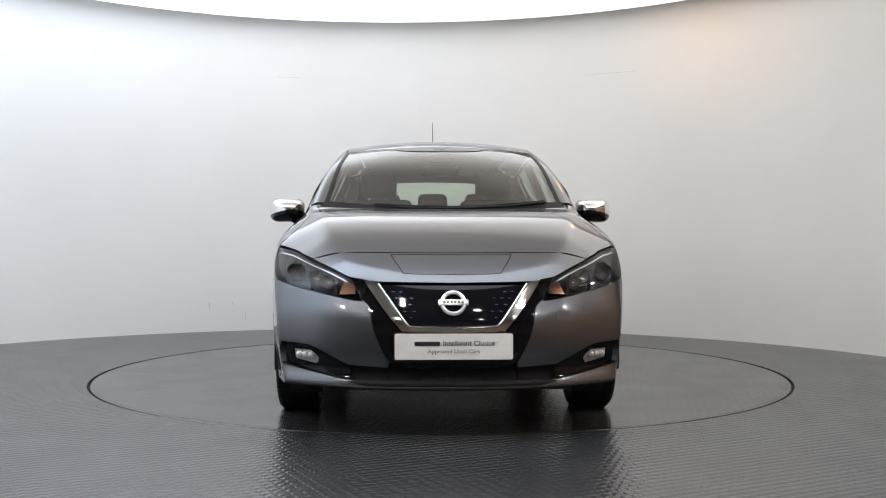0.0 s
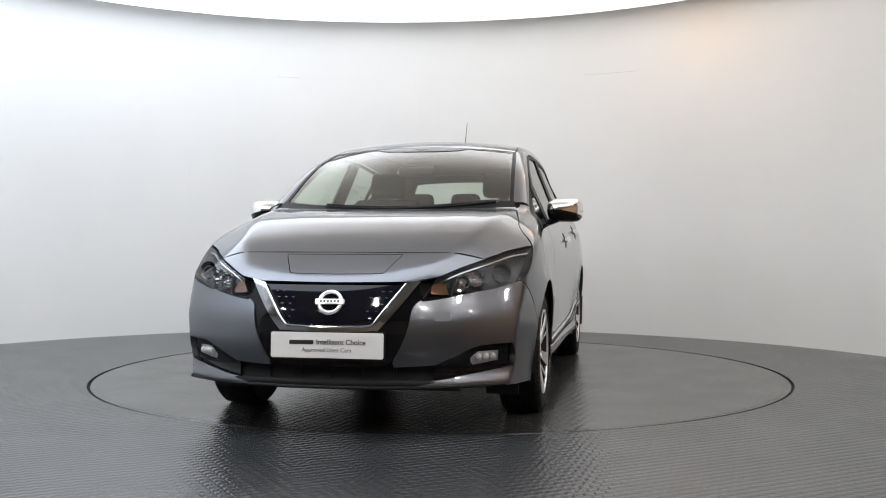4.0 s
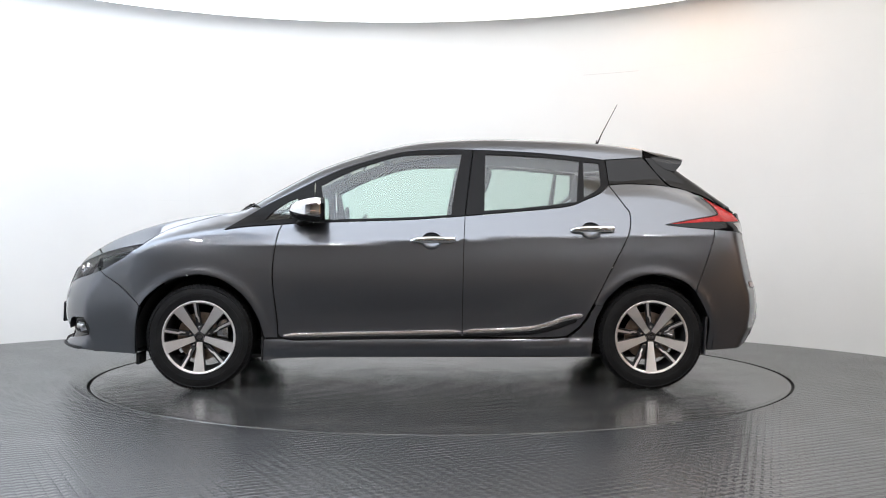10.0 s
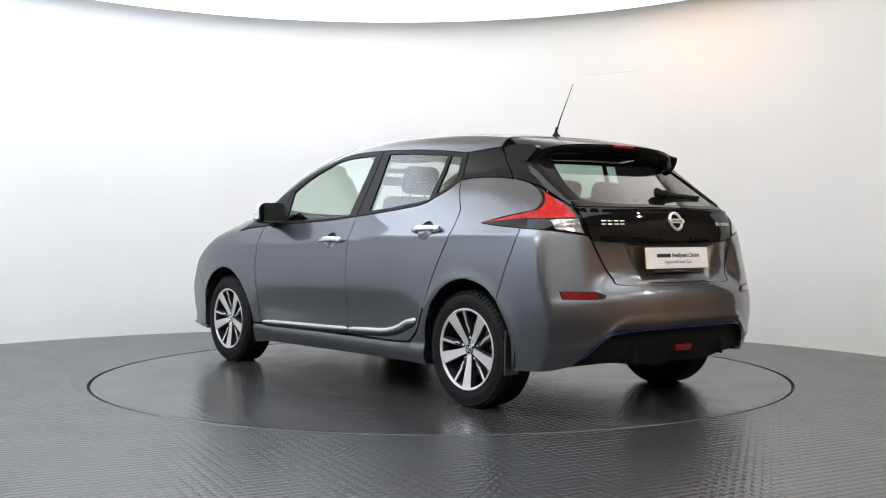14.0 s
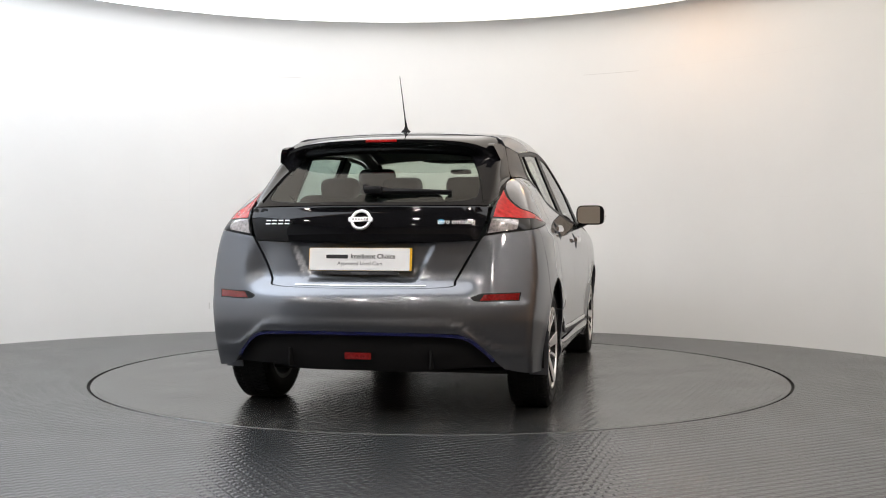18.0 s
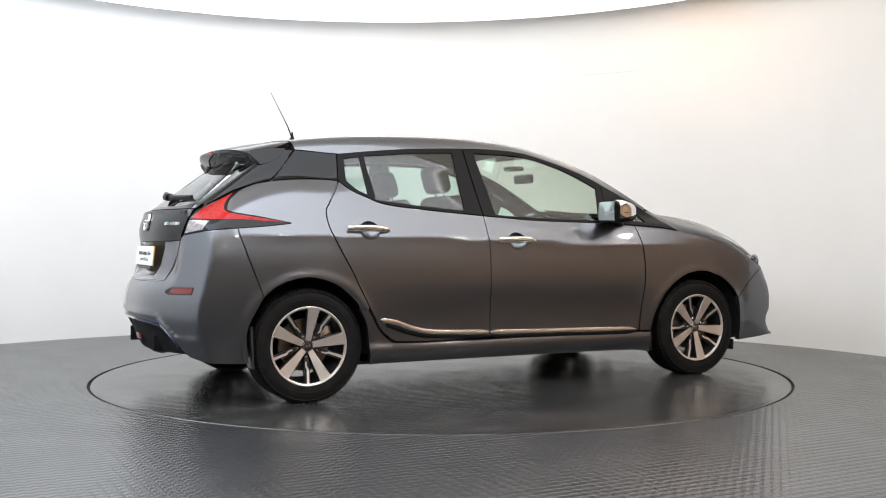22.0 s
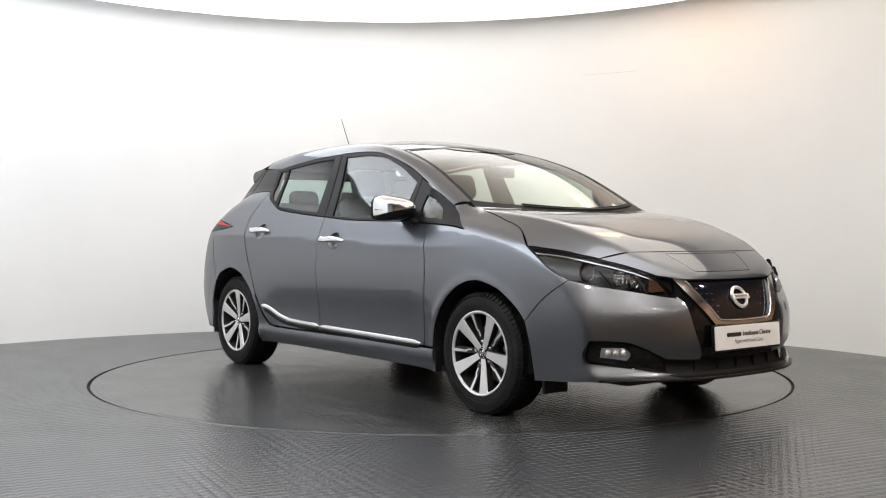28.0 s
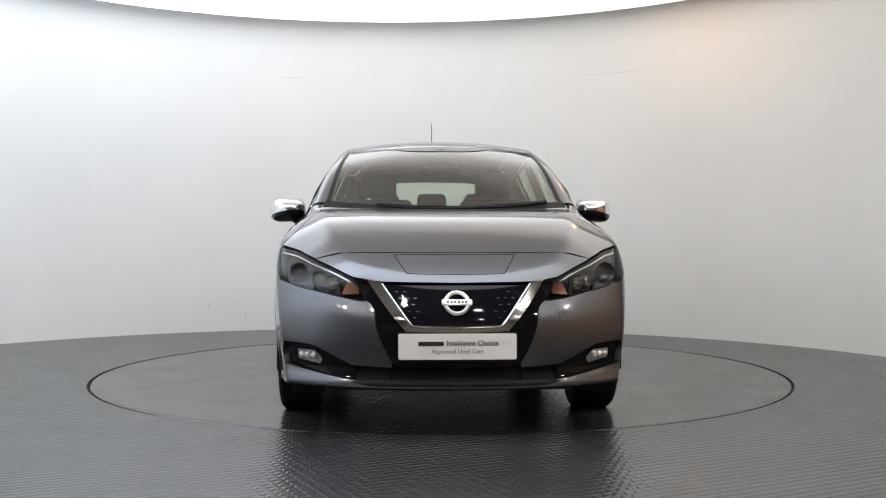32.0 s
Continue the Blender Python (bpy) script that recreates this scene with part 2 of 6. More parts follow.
def writing(text, size, mat, m, parent, name="lettering", label="", extrude=0.0006, align="CENTER", bold=0.0):
    """Raised letters as one mesh, from the built-in font."""
    cu = bpy.data.curves.new(name, "FONT")
    cu.body, cu.size, cu.extrude, cu.align_x, cu.align_y = text, size, extrude, align, "CENTER"
    cu.offset = bold
    tmp = bpy.data.objects.new(name, cu)
    scene.collection.objects.link(tmp)
    me = bpy.data.meshes.new_from_object(tmp.evaluated_get(bpy.context.evaluated_depsgraph_get()))
    bpy.data.objects.remove(tmp)
    me.transform(m)
    me.materials.clear()
    me.materials.append(mat)
    ob = new(name, me)
    ob.parent = parent
    return tagged(ob, label)


class Spline:
    """A natural cubic through a few knots, straight beyond its ends."""

    def __init__(self, *knots):
        k = sorted(knots)
        x, y = np.array([a for a, _ in k], float), np.array([b for _, b in k], float)
        n, h = len(x), np.diff(x)
        a, r = np.eye(n), np.zeros(n)
        for i in range(1, n - 1):
            a[i, i - 1:i + 2] = h[i - 1], 2 * (h[i - 1] + h[i]), h[i]
            r[i] = 6 * ((y[i + 1] - y[i]) / h[i] - (y[i] - y[i - 1]) / h[i - 1])
        self.x, self.y, self.h, self.m = x, y, h, np.linalg.solve(a, r)

    def __call__(self, q):
        q = np.asarray(q, float)
        x, y, h, m = self.x, self.y, self.h, self.m
        i = np.clip(np.searchsorted(x, q) - 1, 0, len(h) - 1)
        c = np.clip(q, x[0], x[-1])
        a, b = x[i + 1] - c, c - x[i]
        v = (m[i] * a**3 + m[i + 1] * b**3) / (6 * h[i]) + (y[i] / h[i] - m[i] * h[i] / 6) * a + (y[i + 1] / h[i] - m[i + 1] * h[i] / 6) * b
        s0 = (y[1] - y[0]) / h[0] - h[0] * (2 * m[0] + m[1]) / 6
        s1 = (y[-1] - y[-2]) / h[-1] + h[-1] * (m[-2] + 2 * m[-1]) / 6
        return v + np.where(q < x[0], (q - x[0]) * s0, 0) + np.where(q > x[-1], (q - x[-1]) * s1, 0)


def smax(a, b, k):
    h = np.clip(k - np.abs(a - b), 0, None) / k
    return np.maximum(a, b) + h * h * k / 4


def step(a, b, x):
    t = np.clip((x - a) / (b - a), 0, 1)
    return t * t * (3 - 2 * t)


def fold(d, soft):
    """Zero below, d above, with a soft bend between."""
    return soft * np.logaddexp(0, d / soft)


# ---- the car's skin, as the zero of smooth functions (x ahead, y left, z up; metres) ----
PLAN = Spline((-2.25, 0.70), (-2.0, 0.82), (-1.75, 0.876), (-1.4, 0.893), (-0.6, 0.888), (0.4, 0.886), (1.2, 0.890), (1.6, 0.884),
              (1.85, 0.851), (2.1, 0.80), (2.35, 0.74))
SECTION = Spline((0.15, -0.040), (0.30, -0.026), (0.45, -0.008), (0.62, 0.0), (0.78, -0.006), (0.88, -0.022), (0.96, -0.046),
                 (1.04, -0.080), (1.14, -0.128), (1.25, -0.185))
HOOD = Spline((2.32, 0.655), (2.25, 0.715), (2.15, 0.785), (2.05, 0.843), (1.94, 0.898), (1.8, 0.950), (1.65, 0.995), (1.486, 1.030), (1.326, 1.052),
              (1.165, 1.066), (0.9, 1.07))
HOOD_EDGE = Spline((2.3, 0.40), (2.15, 0.465), (2.05, 0.505), (1.95, 0.53), (1.665, 0.585), (1.2, 0.665), (0.9, 0.70))
FENDER = Spline((2.3, 0.75), (2.05, 0.74), (1.85, 0.68), (1.665, 0.56), (1.4, 0.58), (1.1, 0.70), (0.8, 0.75))
HOOD_RIDGE = Spline((2.2, 0.27), (2.05, 0.305), (1.6, 0.40), (1.2, 0.485), (0.9, 0.55))
NOSE = Spline((0.14, 2.27), (0.20, 2.325), (0.25, 2.345), (0.31, 2.318), (0.37, 2.335), (0.45, 2.347), (0.55, 2.338), (0.64, 2.300),
              (0.72, 2.262), (0.85, 2.18), (1.0, 2.05))
TAIL = Spline((0.18, -2.03), (0.26, -2.085), (0.36, -2.125), (0.46, -2.145), (0.56, -2.143), (0.635, -2.118), (0.70, -2.072), (0.78, -2.052), (0.86, -2.048),
              (0.93, -2.056), (1.0, -2.045), (1.07, -2.01), (1.2, -1.90), (1.36, -1.74))
HIPS = Spline((-2.0, 0.975), (-1.85, 1.055), (-1.72, 1.132), (-1.56, 1.196), (-1.39, 1.230), (-1.18, 1.235), (-1.0, 1.26), (-0.8, 1.31))
ROOF = Spline((1.35, 0.985), (1.1, 1.132), (0.9, 1.243), (0.7, 1.342), (0.5, 1.424), (0.3, 1.487), (0.1, 1.530), (-0.18, 1.555),
              (-0.57, 1.553), (-0.95, 1.535), (-1.32, 1.492), (-1.5, 1.464), (-1.80, 1.41))


def side(x, z):
    w = PLAN(x) + SECTION(z)
    doors = step(-1.05, -0.6, x) * step(1.05, 0.75, x)
    w = w - 0.016 * doors * np.exp(-(((z - 0.45) / 0.13) ** 2))
    sill_ = step(1.02, 0.90, x) * step(-1.12, -0.95, x)
    w = w + (0.014 * step(0.312, 0.270, z) - 0.030 * step(0.25, 0.18, z)) * sill_
    line = 0.862 + 0.055 * step(0.9, -1.2, x)
    w = w + 0.012 * np.exp(-np.sqrt((z - line) ** 2 + 0.004**2) / 0.04) * step(1.5, 0.7, x) * step(-2.0, -1.5, x)
    for cx in (1.35, -1.35):
        r = np.hypot(x - cx, z - 0.31)
        w = w + 0.006 * np.exp(-(((r - 0.385) / 0.030) ** 2))
    return w


def lower(p):
    x, y, z = p[..., 0], np.abs(p[..., 1]), p[..., 2]
    s = (y - side(x, z)) * 0.97
    f = x - (NOSE(z) - 0.30 * (y / 0.8) ** 2.5)
    back = TAIL(z)
    corner = np.where((z > 0.56) & (z < 0.95), np.minimum(back, -2.143 + (z - 0.56) * 0.223), back)
    r = (back + (corner - back) * step(0.50, 0.66, y) + 0.085 * (y / 0.6) ** 2.6) - x
    edge = 0.275 + (z - 0.70) * 0.5
    r = r + 0.020 * step(edge + 0.02, edge - 0.02, y) * step(0.68, 0.715, z) * step(0.885, 0.865, z) * (x < 0)
    arch = 0.462 - 0.13 * step(0.44, 0.70, y)
    r = r - 0.008 * np.exp(-(((z - arch - 0.022) / 0.017) ** 2)) * (x < 0)
    e = HOOD_EDGE(x) + 0.035 * step(2.15, 1.9, x)
    dip = 0.03 * (fold(y - HOOD_RIDGE(x), 0.006) - fold(y - e, 0.014)) * step(2.3, 2.05, x)
    t = (z - (HOOD(x) - dip - 0.86 * FENDER(x) * fold(y - e, 0.014))) * 0.8
    t = np.where(x > 0.8, t, np.where(x < -0.8, (z - HIPS(x) - 0.60 * (0.675 - y)) * 0.80, z - 1.30))
    return smax(smax(smax(s, f, 0.014 + 0.030 * step(0.52, 0.72, z)), r, 0.018 + 0.027 * step(0.80, 1.0, z)), t, 0.03)


def cabin(p):
    x, y, z = p[..., 0], np.abs(p[..., 1]), p[..., 2]
    u = np.clip(z - 1.0, -0.3, None)
    w = 0.797 - 0.30 * u - 0.12 * u * np.abs(u) - 0.088 * np.clip(-0.6 - x, 0, None) ** 2 - 0.055 * np.clip(x - 0.4, 0, None) ** 2
    s = (y - w) * 0.9
    t = (z - (ROOF(x + (0.12 - 0.050 * step(0.2, 0.7, x)) * (y / 0.65) ** 2) - (0.018 - 0.008 * step(0.2, 0.7, x) + 0.019 * step(0.3, -0.2, x)) * (y / 0.55) ** 2)) * 0.8
    r = ((-2.0 + (z - 1.07) * 1.38 + 0.095 * (y / 0.62) ** 2) - x) * 0.6
    low = 0.93 + 0.13 * step(-1.4, -1.8, x) - z
    return np.maximum(smax(smax(s, t, 0.045), r, 0.03), low)


def shell(p):
    return -smax(-lower(p), -cabin(p), 0.03)


# Ways to lay a flat outline on the skin: from the side, from above, and round the nose and the tail.
def from_side(q):
    o = np.stack([q[:, 0], np.full(len(q), 1.25), q[:, 1]], -1)
    return o, np.tile([0.0, -1.0, 0.0], (len(q), 1))


def from_top(q):
    o = np.stack([q[:, 0], q[:, 1], np.full(len(q), 1.9)], -1)
    return o, np.tile([0.0, 0.0, -1.0], (len(q), 1))


def round_nose(q):
    d = np.stack([np.cos(q[:, 0]), np.sin(q[:, 0]), 0 * q[:, 0]], -1)
    return np.array([1.0, 0, 0]) + d * 1.75 + np.stack([0 * q[:, 0], 0 * q[:, 0], q[:, 1]], -1), -d


def round_tail(q):
    d = np.stack([-np.cos(q[:, 0]), np.sin(q[:, 0]), 0 * q[:, 0]], -1)
    return np.array([-1.0, 0, 0]) + d * 1.75 + np.stack([0 * q[:, 0], 0 * q[:, 0], q[:, 1]], -1), -d


def meet(fn, o, d, far=1.7, n=40):
    """First place along each ray where it enters the body."""
    ts = np.linspace(0, far, n)
    inside = np.zeros((len(o), n), bool)
    for k in range(0, len(o), 400):
        inside[k:k + 400] = fn(o[k:k + 400, None] + d[k:k + 400, None] * ts[:, None]) < 0
    first = np.where(inside.any(1), inside.argmax(1), n - 1)
    lo, hi = ts[np.maximum(first - 1, 0)], ts[first]
    fl, fh = fn(o + d * lo[:, None]), fn(o + d * hi[:, None])
    for _ in range(9):
        # a weighted step, kept off the ends
        mid = lo + (hi - lo) * np.clip(fl / np.where(np.abs(fl - fh) < 1e-12, 1, fl - fh), 0.1, 0.9)
        fm = fn(o + d * mid[:, None])
        hit = fm < 0
        hi, fh = np.where(hit, mid, hi), np.where(hit, fm, fh)
        lo, fl = np.where(hit, lo, mid), np.where(hit, fl, fm)
    end = lo + (hi - lo) * np.clip(fl / np.where(np.abs(fl - fh) < 1e-12, 1, fl - fh), 0, 1)
    return o + d * end[:, None]


def normals(fn, p):
    g = np.stack([fn(p + e) - fn(p - e) for e in np.eye(3) * 0.002], -1)
    return g / np.linalg.norm(g, axis=1, keepdims=True)


def nose(y, z):
    """The angle round the nose of the skin's place at half-width y and height z."""
    p = meet(shell, np.array([[2.7, y, z]]), np.array([[-1.0, 0, 0]]))[0]
    return math.atan2(p[1], p[0] - 1.0), z


def nose_side(x, z):
    p = meet(shell, np.array([[x, 1.25, z]]), np.array([[0, -1.0, 0]]))[0]
    return math.atan2(p[1], p[0] - 1.0), z


def tail(y, z):
    p = meet(shell, np.array([[-2.7, y, z]]), np.array([[1.0, 0, 0]]))[0]
    return math.atan2(p[1], -1.0 - p[0]), z


def tail_side(x, z):
    p = meet(shell, np.array([[x, 1.25, z]]), np.array([[0, -1.0, 0]]))[0]
    return math.atan2(p[1], -1.0 - p[0]), z


def curve(pts, n=10):
    """A smooth line through the points."""
    if len(pts) < 3:
        return list(pts)
    p = np.array(pts, float)
    p = np.vstack([2 * p[0] - p[1], p, 2 * p[-1] - p[-2]])
    out = []
    for i in range(1, len(p) - 2):
        for t in np.arange(n) / n:
            a, b, c, d = p[i - 1:i + 3]
            out.append(tuple(0.5 * (2 * b + (c - a) * t + (2 * a - 5 * b + 4 * c - d) * t**2 + (3 * b - a - 3 * c + d) * t**3)))
    return out + [tuple(p[-2])]


def outline(*lines):
    """A closed outline of smooth lines that meet in corners."""
    out = []
    for line in lines:
        for q in curve(line):
            if not out or math.dist(q, out[-1]) > 1e-4:
                out.append(tuple(q))
    if math.dist(out[0], out[-1]) < 1e-4:
        out.pop()
    return out


def resample(loop, h):
    out = []
    for a, b in zip(loop, loop[1:] + loop[:1]):
        n = max(1, int(round(math.dist(a, b) / h)))
        out += [(a[0] + (b[0] - a[0]) * k / n, a[1] + (b[1] - a[1]) * k / n) for k in range(n)]
    # drop points that crowd together
    thin = [out[0]]
    for q in out[1:]:
        if math.dist(q, thin[-1]) > h * 0.25:
            thin.append(q)
    return np.array(thin)


from mathutils.geometry import delaunay_2d_cdt


def within(g, loop):
    """Which of the points lie inside a closed outline."""
    inside = np.zeros(len(g), bool)
    for a, c in zip(loop, np.roll(loop, -1, 0)):
        cross = (a[1] > g[:, 1]) != (c[1] > g[:, 1])
        with np.errstate(divide="ignore", invalid="ignore"):
            inside ^= cross & (g[:, 0] < (c[0] - a[0]) * (g[:, 1] - a[1]) / (c[1] - a[1]) + a[0])
    return inside


def sheet(loop, way, fn, h=0.028, gap=0.0, lift=0.0, rim=0.014, holes=()):
    """Verts, faces and normals of a piece of skin inside an outline, with a folded rim."""
    b = resample(loop, h * 0.7)
    area = 0.5 * np.sum(b[:, 0] * np.roll(b[:, 1], -1) - np.roll(b[:, 0], -1) * b[:, 1])
    if area < 0:
        b = b[::-1]
    tangent = np.roll(b, -1, 0) - np.roll(b, 1, 0)
    tangent /= np.linalg.norm(tangent, axis=1, keepdims=True) + 1e-12
    inward = np.stack([-tangent[:, 1], tangent[:, 0]], -1)
    if gap:
        b = b + inward * gap
    lo, hi = b.min(0), b.max(0)
    gx, gy = np.meshgrid(np.arange(lo[0] + h / 2, hi[0], h), np.arange(lo[1] + h / 2, hi[1], h))
    g = np.stack([gx.ravel(), gy.ravel()], -1)
    inside = within(g, b)
    rings = [resample(hole, h * 0.7) for hole in holes]
    for hole in rings:
        inside &= ~within(g, hole)
    g = g[inside]
    every = np.vstack([b, *rings])
    if len(g):
        near = np.min(np.linalg.norm(g[:, None] - every[None], axis=2), axis=1)
        g = g[near > h * 0.45]
    q = np.vstack([every, g])
    edges, at = [], 0
    for loop_ in (b, *rings):
        n = len(loop_)
        edges += [(at + i, at + (i + 1) % n) for i in range(n)]
        at += n
    vs, _, fs, *_ = delaunay_2d_cdt([Vector(v) for v in q], edges, [], 0, 1e-7)
    q2 = np.array([tuple(v) for v in vs])
    mid = np.array([q2[list(f)].mean(0) for f in fs])
    keep = within(mid, b)
    for hole in rings:
        keep &= ~within(mid, hole)
    fs = [f for f, k in zip(fs, keep) if k]
    o, d = way(q2)
    p = meet(fn, o, d)
    nn = normals(fn, p)
    p = p + nn * lift
    faces = []
    for f in fs:
        a, c, e = (p[i] for i in f[:3])
        k = np.cross(c - a, e - a) @ nn[f[0]]
        faces.append(tuple(f) if k > 0 else tuple(f[::-1]))
    # rim: outer loop folded inwards
    for ring_ in ((b, *rings) if rim else ()):
        o2, d2 = way(ring_)
        pb = meet(fn, o2, d2)
        nb = normals(fn, pb)
        pb = pb + nb * lift
        m, n = len(p), len(pb)
        tb = np.roll(pb, -1, 0) - np.roll(pb, 1, 0)
        ob = np.cross(tb, nb)
        ob /= np.linalg.norm(ob, axis=1, keepdims=True) + 1e-12
        if (np.mean(np.sum(ob * (pb - pb.mean(0)), axis=1)) < 0) == (ring_ is b):
            ob = -ob
        p = np.vstack([p, pb, pb - nb * rim])
        nn = np.vstack([nn, ob, ob])
        for i in range(n):
            j = (i + 1) % n
            f = (m + i, m + j, m + n + j, m + n + i)
            k = np.cross(p[f[1]] - p[f[0]], p[f[2]] - p[f[0]]) @ ob[i]
            faces.append(f if k > 0 else f[::-1])
    return p, faces, nn


SHEETS = {}


def skin(name, loop, way, fn, mat, parent, label="", mirrored=False, **kw):
    key = (name, way, fn, tuple(loop), kw.get("lift", 0), mat.name)
    if key not in SHEETS:
        SHEETS[key] = sheet(loop, way, fn, **kw)
    p, faces, nn = SHEETS[key]
    if mirrored:
        p, nn = p * [1, -1, 1], nn * [1, -1, 1]
        faces = [f[::-1] for f in faces]
    me = bpy.data.meshes.new(name)
    me.from_pydata([tuple(v) for v in p], [], faces)
    me.materials.append(mat)
    me.polygons.foreach_set("use_smooth", [True] * len(me.polygons))
    me.normals_split_custom_set_from_vertices([tuple(v) for v in nn])
    me.update()
    ob = new(name, me)
    ob.parent = parent
    return tagged(ob, label)


def both(name, loop, way, fn, mat, parents, label="", **kw):
    """The same piece on the left and on the right of the car."""
    return [skin(name, loop, way, fn, mat, parents[k], label, mirrored=bool(k), **kw) for k in (0, 1)]


def across(half):
    """A whole outline from its left half, which begins and ends on the middle line of the second coordinate."""
    return half + [(a, -b) for a, b in half[::-1] if abs(b) > 1e-6]


def around(half):
    return half + [(-a, b) for a, b in half[::-1] if abs(a) > 1e-6]


# ---- the studio ----
LIGHT_H, LIGHT_FRONT, LIGHT_R, LIGHT_AT = 3.0, -3.4, 4.045, Vector((-0.46, -0.95, 0))
WALL_AT, WALL_R, WALL_H = Vector((-0.46, -0.95, 0)), 4.25, 3.35


def ring(r0, r1, z, n=180, at=(0, 0)):
    vs, fs = [], []
    for k in range(n):
        a = 2 * math.pi * k / n
        vs += [(at[0] + r0 * math.cos(a), at[1] + r0 * math.sin(a), z), (at[0] + r1 * math.cos(a), at[1] + r1 * math.sin(a), z)]
    for k in range(n):
        j = (k + 1) % n
        fs.append((2 * k, 2 * k + 1, 2 * j + 1, 2 * j))
    return vs, fs


def studio():
    vs, fs = ring(2.270, 14.0, 0.0)
    floor = mesh_object("floor", vs, fs, FLOOR)
    tagged(floor, "dark grey studio floor of ribbed rubber sheet", "floor", kind="structure")
    vs, fs = ring(2.20, 2.30, -0.018)
    pit = mesh_object("floor_groove", vs, fs, GROOVE)
    tagged(pit, "black gap round the turntable in the floor", "floor gap", kind="structure")
    # curved white wall, open towards the camera
    bm = bmesh.new()
    n, a0, a1 = 150, radians(13), radians(222)
    rows = []
    for k in range(n + 1):
        a = a0 + (a1 - a0) * k / n
        d = Vector((math.cos(a), math.sin(a), 0))
        rows.append([bm.verts.new(WALL_AT + d * r + Vector((0, 0, z))) for r, z in ((WALL_R, 0.0), (WALL_R, WALL_H), (WALL_R + 0.12, WALL_H), (WALL_R + 0.12, 0.0))])
    for a, b in zip(rows, rows[1:]):
        for i in range(4):
            bm.faces.new((a[i], a[(i + 1) % 4], b[(i + 1) % 4], b[i]))
    for end in (rows[0], rows[-1]):
        bm.faces.new(end)
    wall = tagged(part("wall_curved", bm, WALL), "white painted curved studio wall with faint seams", "wall", kind="structure")
    # luminous ceiling disc
    lamp = new("ceiling_light")
    tagged(lamp, "large round glowing white ceiling light over the turntable", "ceiling light")
    def slab(r, y0, y1, z0, z1):
        """A piece of a disc between two straight cuts."""
        a0, a1 = (math.asin(max(-1, min(1, (y - LIGHT_AT.y) / r))) for y in (y0, y1))
        half = [(r * math.cos(a0 + (a1 - a0) * k / 60), r * math.sin(a0 + (a1 - a0) * k / 60)) for k in range(61)]
        loop = half + [(-x, y) for x, y in half[::-1] if x > 1e-4]
        bm = bmesh.new()
        low, top = ([bm.verts.new((LIGHT_AT.x + x, LIGHT_AT.y + y, z)) for x, y in loop] for z in (z0, z1))
        bm.faces.new(low[::-1])
        bm.faces.new(top)
        for i in range(len(loop)):
            j = (i + 1) % len(loop)
            bm.faces.new((low[i], low[j], top[j], top[i]))
        return bm
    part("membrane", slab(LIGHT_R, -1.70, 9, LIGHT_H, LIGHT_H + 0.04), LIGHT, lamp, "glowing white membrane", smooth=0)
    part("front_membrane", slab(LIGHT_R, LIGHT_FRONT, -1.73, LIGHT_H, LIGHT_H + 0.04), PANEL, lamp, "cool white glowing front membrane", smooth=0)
    bm = slab(LIGHT_R + 0.03, LIGHT_FRONT, 9, LIGHT_H + 0.042, LIGHT_H + 0.075)
    part("backing", bm, WALL, lamp, "white backing board", smooth=0)
    part("fascia", box(7.0, 0.05, 0.28, (WALL_AT.x, LIGHT_FRONT - 0.03, LIGHT_H + 0.10), 0.004), DARK_WALL, lamp, "brown fascia board along the open side")
    bm = lathe([(0, LIGHT_H - 0.045), (0.11, LIGHT_H - 0.045), (0.125, LIGHT_H - 0.03), (0.125, LIGHT_H - 0.002), (0, LIGHT_H - 0.002)], 32, axis="Z", at=(1.95, 1.75, 0))
    tagged(part("warm_lamp", bm, WARM), "small warm halogen lamp under the ceiling light", "ceiling lamp")
    # joints between the wall boards and a few scuffs
    def strip(name, a, z0, z1, width, label, mat):
        bm = bmesh.new()
        n = max(2, int(abs(width) / 0.03))
        rows = []
        for k in range(n + 1):
            ang = radians(a) + width / WALL_R * (k / n - 0.5)
            d = Vector((math.cos(ang), math.sin(ang), 0))
            rows.append([bm.verts.new(WALL_AT + d * r + Vector((0, 0, z))) for r, z in ((WALL_R + 0.01, z0), (WALL_R - 0.0015, z0), (WALL_R - 0.0015, z1), (WALL_R + 0.01, z1))])
        for a_, b_ in zip(rows, rows[1:]):
            for i in range(3):
                bm.faces.new((a_[i], a_[i + 1], b_[i + 1], b_[i]))
        tagged(part(name, bm, mat, wall), label)
    for z in (1.25, 2.47):
        strip("wall_joint", 85, z, z + 0.004, 14.0, "faint joint between wall boards", SEAM)
    for a, z0, z1 in ((48, 0.1, 1.2), (86.5, 1.26, 2.4), (117, 0.3, 1.6)):
        strip("wall_joint", a, z0, z1, 0.004, "faint joint between wall boards", SEAM)
    for a, z, w, h in ((114.5, 0.22, 0.012, 0.06), (111.5, 0.25, 0.008, 0.03), (109.8, 0.10, 0.006, 0.09), (61, 2.455, 0.55, 0.004), (104, 2.475, 0.22, 0.004)):
        strip("wall_scuff", a, z, z + h, w, "small grey scuff on the wall", SCUFF)
    # spot lamps of the hall behind the camera
    first = None
